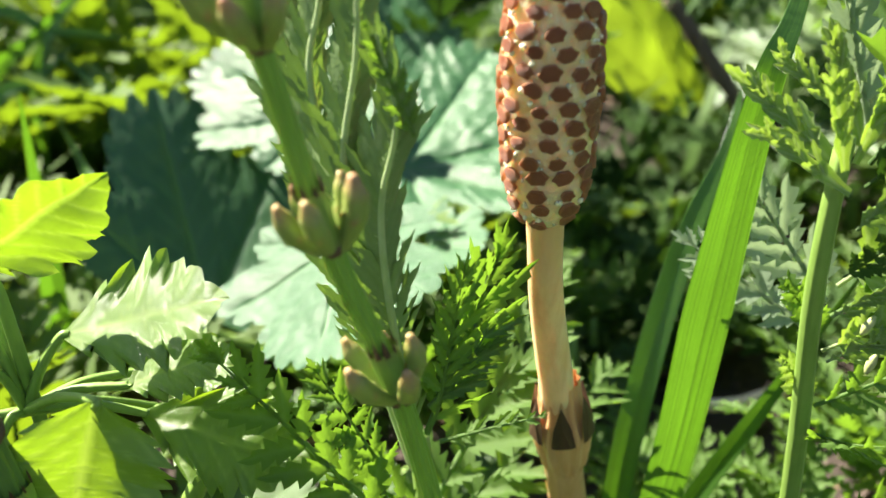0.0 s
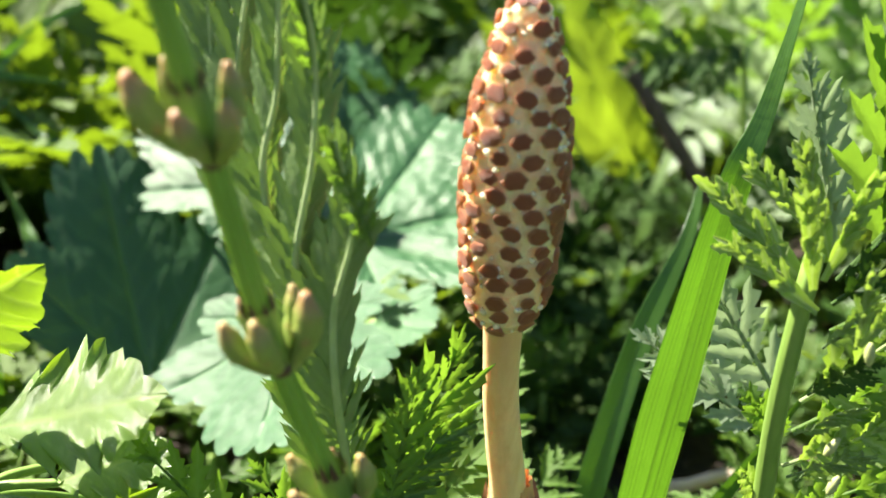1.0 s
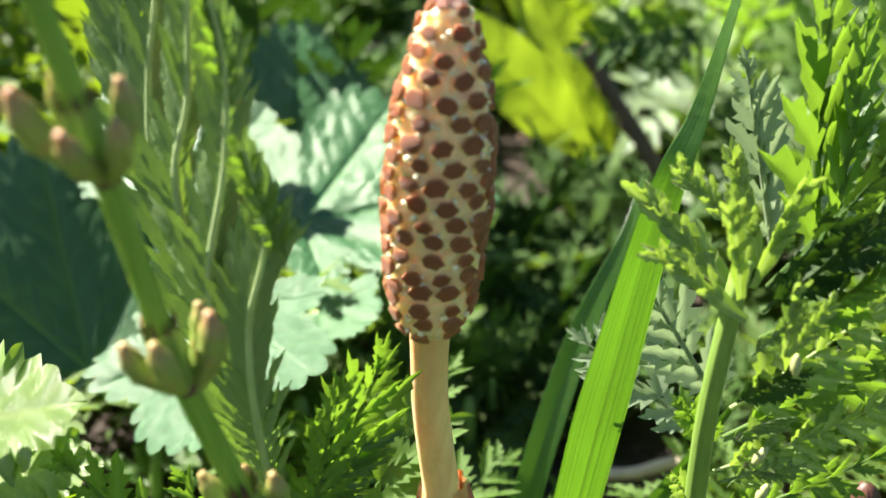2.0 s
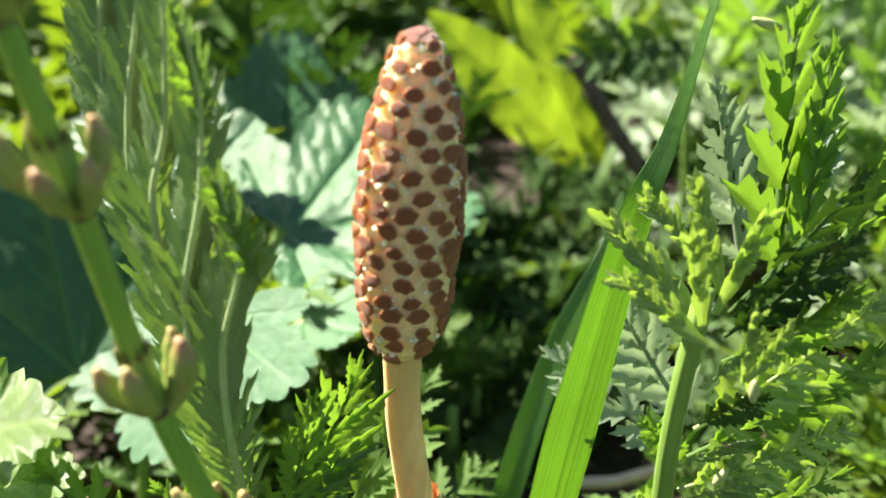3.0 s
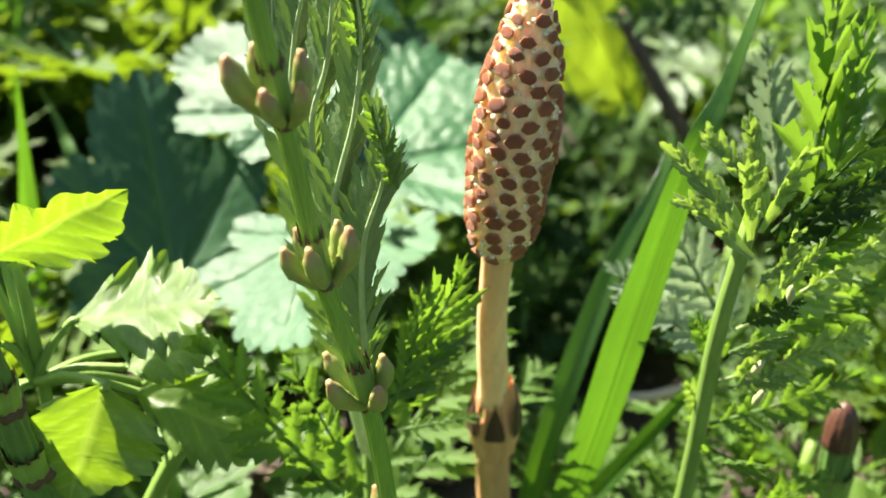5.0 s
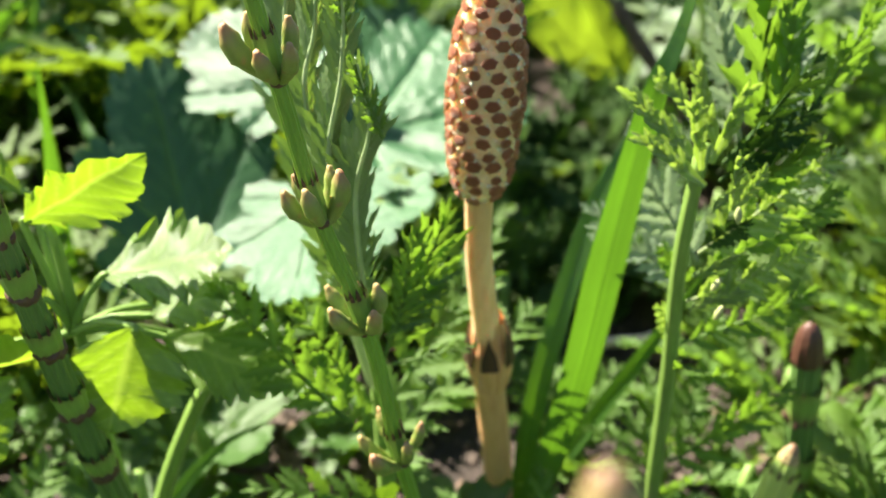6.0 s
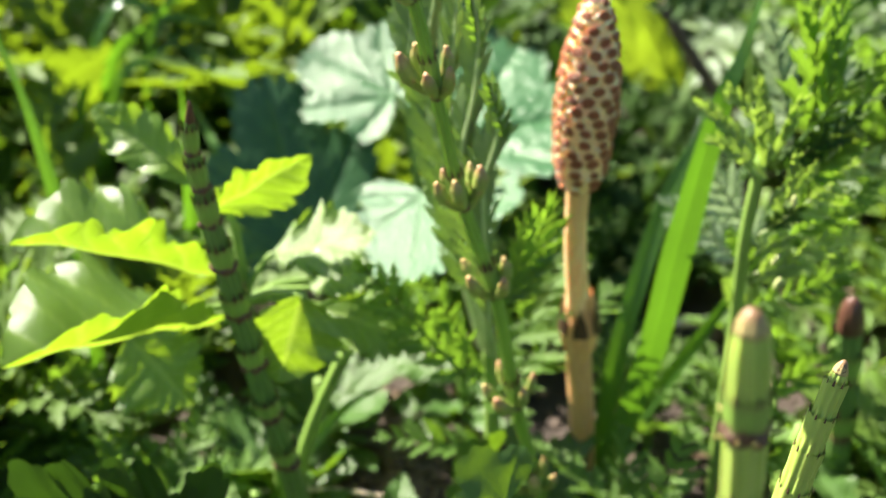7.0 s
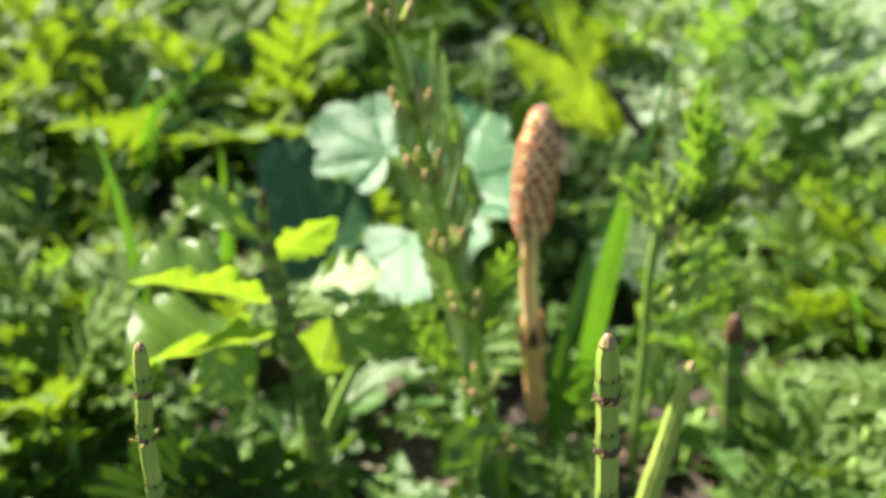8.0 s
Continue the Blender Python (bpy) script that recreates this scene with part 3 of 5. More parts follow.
def make_fertile_horsetail():
    base = Vector((0.0190, 0.1370, 0.0))
    plant = thing("fertile_horsetail", base, "peach-stemmed fertile horsetail shoot with a brown-scaled cream spore cone", "horsetail")
    off = Matrix.Translation(-base)
    axis = CONE_TOP - CONE_FOOT
    way = axis.normalized()
    # cone body, lumpy with spore sacs
    rings, seg = 90, 72
    x0 = (Vector((1, 0, 0)) - way * way.x).normalized()
    y0 = way.cross(x0)
    verts, faces = [], []
    for i in range(rings + 1):
        u = i / rings
        r = cone_radius(u)
        for k in range(seg):
            a = 2 * math.pi * k / seg
            d = x0 * math.cos(a) + y0 * math.sin(a)
            p = CONE_FOOT + axis * u + d * r
            lump = noise.noise(p * 1500) * 0.00022 + abs(noise.noise(p * 3200)) * 0.00018
            verts.append(p + d * lump - base)
    for i in range(rings):
        for k in range(seg):
            k2 = (k + 1) % seg
            faces.append((i * seg + k, i * seg + k2, (i + 1) * seg + k2, (i + 1) * seg + k))
    faces.append(tuple(range(seg - 1, -1, -1)))
    faces.append(tuple(range(rings * seg, rings * seg + seg)))
    cone = part("spore_cone", mesh("spore_cone", verts, faces, M_CREAM), plant, "cream cone studded with rust-brown scales")
    # scales: small six-sided shields on stalks
    rnd = random.Random(11)
    shapes = []
    for s in range(7):
        n = 12
        ang = [2 * math.pi * k / n for k in range(n)]
        rad = [(1 + 0.07 * math.cos(6 * a) + rnd.uniform(-0.08, 0.08)) for a in ang]
        v, tip = [], []
        for scale, z, t in ((0.55, -0.75, 1.0), (1.0, -0.12, 0.8), (0.97, 0.10, 0.62), (0.82, 0.14, 0.0)):
            for a, q in zip(ang, rad):
                v.append((math.cos(a) * q * scale * 0.5, math.sin(a) * q * scale * 0.5 * 0.76, z * 0.42 + rnd.uniform(-0.015, 0.015)))
                tip.append(t)
        v.append((rnd.uniform(-0.05, 0.05), rnd.uniform(-0.05, 0.05), 0.085 + rnd.uniform(-0.04, 0.04)))
        tip.append(0.0)
        f = []
        for r in range(3):
            for k in range(n):
                k2 = (k + 1) % n
                f.append((r * n + k, r * n + k2, (r + 1) * n + k2, (r + 1) * n + k))
        for k in range(n):
            f.append((3 * n + k, 3 * n + (k + 1) % n, 4 * n))
        shapes.append(mesh("scale", v, f, M_SCALE, tip=tip))
    rows = 18
    count = 0
    for i in range(rows):
        u = 0.03 + 0.965 * i / (rows - 1)
        r = cone_radius(u)
        n = max(3, round(2 * math.pi * (r + 0.0003) / 0.00272))
        for j in range(n):
            a = 2 * math.pi * (j + 0.5 * (i % 2) + 0.18 * i + rnd.uniform(-0.09, 0.09)) / n
            uu = min(0.99, u + rnd.uniform(-0.008, 0.008))
            slope = (cone_radius(min(1, uu + 0.02)) - cone_radius(max(0, uu - 0.02))) / (0.04 * axis.length)
            d = x0 * math.cos(a) + y0 * math.sin(a)
            nrm = (d - way * slope * 0.9).normalized()
            side = way.cross(nrm).normalized()
            up = nrm.cross(side)
            size = 0.00200 * rnd.uniform(0.82, 1.14) * (0.72 + 0.28 * min(1, r / 0.004))
            spin = Matrix.Rotation(rnd.uniform(-0.35, 0.35), 4, "Z")
            m = Matrix((side, up, nrm)).transposed().to_4x4()
            m.translation = CONE_FOOT + axis * uu + d * (r + 0.00048 + rnd.uniform(-0.00012, 0.00014)) - base
            part("scale", shapes[count % 7], cone, m=m @ spin @ Matrix.Diagonal((size, size, size, 1)))
            count += 1
    # the crowded cap of small scales
    caps = [me.copy() for me in shapes[:3]]
    for me in caps:
        me.materials[0] = M_CAP
    for k in range(9):
        a, rr0, lift = (2 * math.pi * k / 6, 0.00105, 0.0001) if k < 6 else (2 * math.pi * k / 3 + 0.5, 0.00042, 0.00045)
        d = x0 * math.cos(a) + y0 * math.sin(a)
        nrm = (way * 0.9 + d * (0.6 if k < 6 else 0.2)).normalized()
        side = nrm.orthogonal().normalized()
        m = Matrix((side, nrm.cross(side), nrm)).transposed().to_4x4()
        m.translation = CONE_TOP + way * lift + d * rr0 - base
        part("scale", caps[k % 3], cone, m=m @ Matrix.Scale(0.00135 * rnd.uniform(0.85, 1.15), 4))
    # spore sacs bulging between the scales
    sv, sf = [], []
    for _ in range(300):
        u, a = rnd.uniform(0.02, 0.97), rnd.uniform(0, 2 * math.pi)
        d = x0 * math.cos(a) + y0 * math.sin(a)
        v, f = blob(rnd, CONE_FOOT + axis * u + d * (cone_radius(u) + 0.00016) - base, rnd.uniform(0.0002, 0.00038), 1.0)
        q = len(sv)
        sv += v
        sf += [tuple(q + i for i in t) for t in f]
    tagged(part("spore_sac", mesh("spore_sac", sv, sf, M_SAC), cone, "whitish spore sacs between the scales"), kind="stuff")
    # stem above the sheath, with a darker streaked neck
    pts = spline([CONE_FOOT + way * 0.0012, (0.0125, 0.1165, 0.0697), (0.0132, 0.1200, 0.0617), (0.0142, 0.1235, 0.0531), (0.0148, 0.1260, 0.0460)], 30)
    rr = [0.00172 + 0.00040 * (i / 29) + 0.0002 * math.exp(-(i / 3) ** 2) for i in range(30)]
    part("upper_stem", tube("upper_stem", [p - base for p in pts], rr, M_FERTILE, 40, 20, 0.018, tip=[0.75 * math.exp(-(i / 6) ** 2) for i in range(30)]), plant)
    # lower stem
    low = spline([(0.0146, 0.1254, 0.0475), (0.0158, 0.1290, 0.0350), (0.0176, 0.1335, 0.0180), (0.0192, 0.1372, -0.004)], 30)
    part("lower_stem", tube("lower_stem", [p - base for p in low], [0.0022 + 0.0002 * math.sin(i / 29 * 3) for i in range(30)], M_COLLAR, 40, 10, 0.03), plant, "amber-brown stem below the sheath")
    # sheath: a ribbed funnel with dark pointed teeth
    fun = spline([(0.0157, 0.1282, 0.0378), (0.0151, 0.1262, 0.0452), (0.0146, 0.1243, 0.0530)], 17)
    flask = (0.0022, 0.00245, 0.00285, 0.0031, 0.0032, 0.0033, 0.0034, 0.00355, 0.0036, 0.0034, 0.0031, 0.0028, 0.0026, 0.0025, 0.0024, 0.00235, 0.0023)
    sheath = part("sheath", tube("sheath", [p - base for p in fun], flask, M_COLLAR, 72, 12, 0.07, cap=False, tip=[0.9 * math.exp(-(i / 1.5) ** 2) + 0.8 * smoothstep(i / 5 - 1) for i in range(17)]), plant, "amber ribbed sheath with dark brown teeth")
    tm = tooth_mesh("tooth", 0.0066, 0.00150, 0.00030, M_TOOTH)
    w2 = (fun[-1] - fun[0]).normalized()
    for k in range(6):
        at = off @ ring_pose(fun[8], w2, 2 * math.pi * (k - 0.5) / 6, 0.00372, -5, rnd.uniform(0.90, 1.08))
        part("tooth", tm, sheath, m=at)
    return plant


make_fertile_horsetail()


# ---- green horsetail shoots ----
def bud_mesh(seed):
    rnd = random.Random(seed)
    verts, faces, tip = [], [], []
    rings, seg = 14, 12
    for i in range(rings):
        t = i / (rings - 1)
        r = (0.095 + 0.055 * smoothstep(t / 0.6)) * (1.0 - 0.62 * smoothstep((t - 0.74) / 0.26)) * (1.12 if 0.40 < t < 0.50 else 1)
        for k in range(seg):
            a = 2 * math.pi * k / seg
            rr = r * (1 + 0.07 * math.cos(4 * a) + 0.05 * rnd.uniform(-1, 1))
            verts.append((rr * math.cos(a), rr * math.sin(a) - 0.10 * math.sin(t * 3), t))
            tip.append(max(smoothstep((t - 0.66) / 0.34), 0.8 if 0.42 < t < 0.50 and k % 3 == 0 else 0))
    for i in range(rings - 1):
        for k in range(seg):
            k2 = (k + 1) % seg
            faces.append((i * seg + k, i * seg + k2, (i + 1) * seg + k2, (i + 1) * seg + k))
    faces.append(tuple(range((rings - 1) * seg, rings * seg)))
    return mesh("branch_bud", verts, faces, M_BUD, tip=tip)


BUDS = [bud_mesh(s) for s in range(4)]
TOOTH_SMALL = tooth_mesh("tooth", 0.0016, 0.00026, 0.00012, M_TOOTH)


def horsetail_shoot(name, label, nodes, radius, skin, buds=0, teeth=9, ribs=9, sheath_len=0.0034, bud_len=0.0050, point=0.0, tip_skin=None, tip_part=0.3, ring=1.0, seed=0, group="", sheath_skin=None, tooth_size=1.0, flare=1.0, knobs=0):
    """A jointed shoot up through nodes, from the ground: ribbed joints, at each node a sheath with dark teeth and perhaps a whorl of buds."""
    rnd = random.Random(seed)
    base = Vector(nodes[0])
    plant = thing(name, base, label, "horsetail", group)
    n = 24 * len(nodes)
    pts = spline(nodes, n)
    last = n - 1
    rr = []
    for i in range(n):
        t = i / last
        r = radius if not callable(radius) else radius(t)
        rr.append(r)
    if point:
        k0 = int(last * (1 - point))
        for i in range(k0, n):
            q = (i - k0) / max(1, last - k0)
            rr[i] *= max(0.12, math.sqrt(max(0, 1 - q ** 2.2)))
    part("stem", tube("stem", [p - base for p in pts], rr, skin, 6 * ribs, ribs, 0.085), plant)
    off = Matrix.Translation(-base)
    fr = frames_along(pts)
    for q in range(1, len(nodes) - (0 if not point else 1)):
        i = min(last - 1, round(last * q / (len(nodes) - 1)))
        p, way, r = pts[i], fr[i][2], rr[i]
        top = p + way * sheath_len
        line = [p - base + way * sheath_len * f for f in (0, 0.25, 0.5, 0.75, 1)]
        sh = part("sheath", tube("sheath", line, [r * (1 + flare * f) for f in (0.06, 0.13, 0.20, 0.26, 0.27)], sheath_skin or M_SHEATH, 4 * ribs, ribs, 0.05, cap=False, tip=[0.9, 0.25, 0.0, 0.15, 0.6]), plant)
        for k in range(teeth):
            a = 2 * math.pi * (k + rnd.uniform(-0.1, 0.1)) / teeth + q
            part("tooth", TOOTH_SMALL, sh, m=off @ ring_pose(top - way * 0.0003, way, a, r * (1 + 0.24 * flare), 2, tooth_size * rnd.uniform(0.7, 1.15) * min(1.0, r / 0.0013)))
        if ring:
            loop = [p - base + way * r * f for f in (-0.5, -0.25, 0.0, 0.25, 0.5)]
            part("node_ring", tube("node_ring", loop, [r * (1.0 + ring * 0.22 * f) for f in (0.1, 0.8, 1.0, 0.8, 0.1)], M_NODE, 48, 0, 0, cap=False, rough=0.30), plant, "rough brown joint ring")
        for k in range(knobs):
            a = 2 * math.pi * (k + rnd.uniform(-0.3, 0.3)) / knobs + 0.7 * q
            part("branch_knob", BUDS[k % 4], plant, m=off @ ring_pose(p - way * r * 0.2, way, a, r * 0.95, rnd.uniform(45, 75), 0.0013 * rnd.uniform(0.7, 1.2)))
        for k in range(buds):
            a = 2 * math.pi * (k + rnd.uniform(-0.22, 0.22)) / buds + 0.9 * q
            m = ring_pose(p + way * rnd.uniform(-0.0002, 0.0008), way, a, r * 0.95, rnd.uniform(10, 36), bud_len * rnd.uniform(0.78, 1.12))
            part("branch_bud", BUDS[k % 4], plant, m=off @ m)
    if point and tip_skin:
        k0 = int(last * (1 - point * tip_part))
        part("shoot_tip", tube("shoot_tip", [p - base for p in pts[k0:]], [r * 1.05 for r in rr[k0:]], tip_skin, 30, ribs, 0.08, tip=[smoothstep(1.5 * i / (n - k0) - 0.3) for i in range(n - k0)]), plant, "brown pointed shoot tip")
    return plant


horsetail_shoot("budding_horsetail", "bright green horsetail shoot with whorls of pink-tipped buds",
                [(0.0085, 0.1020, -0.002), (0.0062, 0.0985, 0.0290), (0.0024, 0.0945, 0.0500), (-0.0013, 0.0912, 0.0718), (-0.0060, 0.0890, 0.0875), (-0.0095, 0.0865, 0.1045), (-0.0123, 0.0840, 0.1184), (-0.0165, 0.0805, 0.1360), (-0.0196, 0.0775, 0.1500), (-0.0215, 0.0750, 0.1600)],
                lambda t: 0.00100 - 0.00026 * t, M_STALK, buds=5, bud_len=0.0066, ring=0.6, tooth_size=1.5, flare=1.5, sheath_len=0.0056, point=0.08, tip_skin=M_BROWNTIP, seed=3)
horsetail_shoot("jointed_horsetail", "dull green unbranched horsetail shoot with brown frilled joints",
                [(-0.0325, 0.1120, -0.002), (-0.0345, 0.1060, 0.0180), (-0.0357, 0.1015, 0.0330), (-0.0372, 0.0985, 0.0450), (-0.0385, 0.0955, 0.0570), (-0.0395, 0.0930, 0.0675), (-0.0403, 0.0905, 0.0770), (-0.0412, 0.0890, 0.0850), (-0.0418, 0.0878, 0.0910), (-0.0420, 0.0862, 0.0968), (-0.0411, 0.0840, 0.1048)],
                lambda t: 0.0019 - 0.0005 * t - 0.0007 * max(0, t - 0.55) * 2, M_STALK_DARK, ring=1.0, teeth=10, ribs=10, sheath_len=0.0042, point=0.12, tip_skin=M_BROWNTIP, seed=5)
horsetail_shoot("young_horsetail", "young green horsetail shoot with a pinkish pointed tip",
                [(0.0175, 0.0110, -0.002), (0.0166, 0.0088, 0.035), (0.0157, 0.0074, 0.060), (0.0148, 0.0064, 0.081), (0.0139, 0.0058, 0.0945), (0.0133, 0.0055, 0.1045), (0.0127, 0.0052, 0.1128), (0.0120, 0.0050, 0.1222)],
                0.00140, M_STALK_PALE, buds=0, ring=1.0, teeth=6, ribs=8, sheath_len=0.0030, tooth_size=0.7, flare=0.5, knobs=7, point=0.07, tip_skin=M_PINKTIP, seed=7, group="young horsetail shoots")
horsetail_shoot("young_horsetail", "slender young green horsetail shoot with small dark teeth",
                [(-0.0445, 0.0080, -0.002), (-0.0450, 0.0070, 0.040), (-0.0455, 0.0055, 0.068), (-0.0458, 0.0048, 0.086), (-0.0460, 0.0043, 0.0975), (-0.0462, 0.0040, 0.1075), (-0.0456, 0.0036, 0.1145), (-0.0452, 0.0032, 0.1222)],
                lambda t: 0.00125 - 0.0003 * t, M_STALK_PALE, ring=0.7, teeth=6, ribs=8, sheath_len=0.0026, tooth_size=0.65, flare=0.4, knobs=4, point=0.06, tip_skin=M_PINKTIP, seed=8, group="young horsetail shoots")
horsetail_shoot("young_horsetail", "leaning lime-green horsetail shoot with rows of black teeth",
                [(0.0240, 0.0520, -0.002), (0.0262, 0.0495, 0.030), (0.0280, 0.0475, 0.052), (0.0292, 0.0465, 0.0640), (0.0303, 0.0458, 0.0715), (0.0311, 0.0455, 0.0770), (0.0317, 0.0453, 0.0815), (0.0326, 0.0455, 0.0855), (0.0338, 0.0458, 0.0912)],
                lambda t: 0.0021 - 0.0011 * t ** 1.5, M_STALK_PALE, ring=0.0, teeth=9, ribs=10, sheath_len=0.0034, tooth_size=0.55, flare=0.3, point=0.10, tip_skin=M_PINKTIP, seed=9, group="young horsetail shoots", sheath_skin=M_STALK_PALE)
horsetail_shoot("emerging_horsetail", "dark brown-tipped horsetail shoot emerging among weeds",
                [(0.0690, 0.1320, -0.002), (0.0675, 0.1300, 0.018), (0.0660, 0.1290, 0.032), (0.0645, 0.1283, 0.0500)],
                0.00225, M_STALK_DARK, ring=0.5, teeth=10, ribs=10, sheath_len=0.0060, point=0.12, tip_skin=M_BROWNTIP, tip_part=1.1, seed=10)
horsetail_shoot("young_horsetail", "short green horsetail shoot just showing its tip",
                [(0.0012, 0.0060, -0.002), (0.0010, 0.0050, 0.050), (0.0006, 0.0045, 0.078), (0.0002, 0.0042, 0.0955)],
                0.0015, M_STALK, ring=0.6, teeth=8, ribs=8, point=0.1, tip_skin=M_PINKTIP, seed=12, group="young horsetail shoots")


# ---- leaf stalk helper ----
def stalk(parent, base, pts, r0, r1, material, name="leaf_stalk", n=16):
    line = spline(pts, n)
    return part(name, tube(name, [p - Vector(base) for p in line], [r0 + (r1 - r0) * i / (n - 1) for i in range(n)], material, 18, 6, 0.06), parent)


def put_leaf(parent, base, me, foot, tip, normal, name="leaf", length=None, label="", wide=1.0):
    m = Matrix.Translation(-Vector(base)) @ aligned(foot, tip, normal, length) @ Matrix.Diagonal((wide, 1, 1, 1))
    return part(name, me, parent, label, m)


# ---- glaucous lobed-leaf plant behind the cone ----
def make_lobed_plant():
    base = Vector((-0.0180, 0.1950, 0.0))
    plant = thing("lobed_leaf_weed", base, "blue-green weed with broad lobed scalloped leaves", "weed")
    five = ((0.0, 1.0, 0.72), (0.80, 0.82, 0.52), (-0.80, 0.82, 0.52), (1.6, 0.55, 0.6), (-1.6, 0.55, 0.6))
    dark = ((0.0, 1.0, 0.66), (0.72, 0.80, 0.50), (-0.72, 0.80, 0.50), (1.55, 0.52, 0.62), (-1.55, 0.56, 0.62))
    broad = ((0.0, 1.0, 0.74), (0.75, 0.82, 0.56), (-0.75, 0.82, 0.56), (1.6, 0.56, 0.65), (-1.6, 0.56, 0.65))
    wide = ((0.0, 1.0, 0.74), (0.75, 0.80, 0.54), (-0.82, 1.12, 0.60), (1.6, 0.50, 0.6), (-1.7, 0.75, 0.65))
    lit = (-0.29, -0.36, 0.88)
    rows = (
        (dark, (-0.0420, 0.1880, 0.0271), (-0.0536, 0.2120, 0.0606), (0.36, -0.88, 0.30), "shaded dark green lobed leaf", 0.10, 1),
        (wide, (-0.0075, 0.2020, 0.0490), (0.0250, 0.2130, 0.0520), lit, "sunlit silvery lobed leaf", 0.05, 2),
        (broad, (-0.0225, 0.2030, 0.0590), (-0.0440, 0.2170, 0.0655), lit, "sunlit silvery lobed leaf", 0.08, 3),
        (five, (-0.0140, 0.1600, 0.0550), (-0.0160, 0.1360, 0.0470), (-0.22, -0.30, 0.93), "pale sunlit lobed leaf", 0.08, 4),
        (broad, (-0.0120, 0.2450, 0.0440), (-0.0120, 0.2580, 0.0690), (-0.3, -0.5, 0.8), "blue-green lobed leaf", 0.15, 5),
        (broad, (-0.0030, 0.1760, 0.0460), (0.0060, 0.1670, 0.0490), (-0.22, -0.32, 0.92), "small silvery leaf", 0.1, 6),
    )
    for lobes, foot, tip, nrm, label, cup, seed in rows:
        me = lobed_leaf("leaf", M_GLAUCOUS, lobes, cup=cup, wave=0.018, seed=seed, teeth=8.0, tooth=0.085, pleat=0.0015 if seed in (1, 4) else 0.003, quilt=0.0012 if seed in (1, 4) else 0.0024, crinkle=0.003 if seed == 1 else 0.007, fold=0.014 if seed in (1, 4) else 0.026, n_r=44, n_a=420)
        put_leaf(plant, base, me, foot, tip, nrm, label=label, wide=0.84 if seed == 1 else 1.0)
        f = Vector(foot)
        d = (Vector(tip) - f).normalized()
        up = Vector(nrm).normalized()
        stalk(plant, base, [base + Vector((0.002 * seed - 0.007, 0.001 * seed, 0)), (base + f) / 2 + Vector((0, 0, 0.006)) - d * 0.004, f - d * 0.003 - up * 0.0022, f + d * 0.001 - up * 0.0022], 0.0013, 0.0007, M_HERB_STEM)


make_lobed_plant()


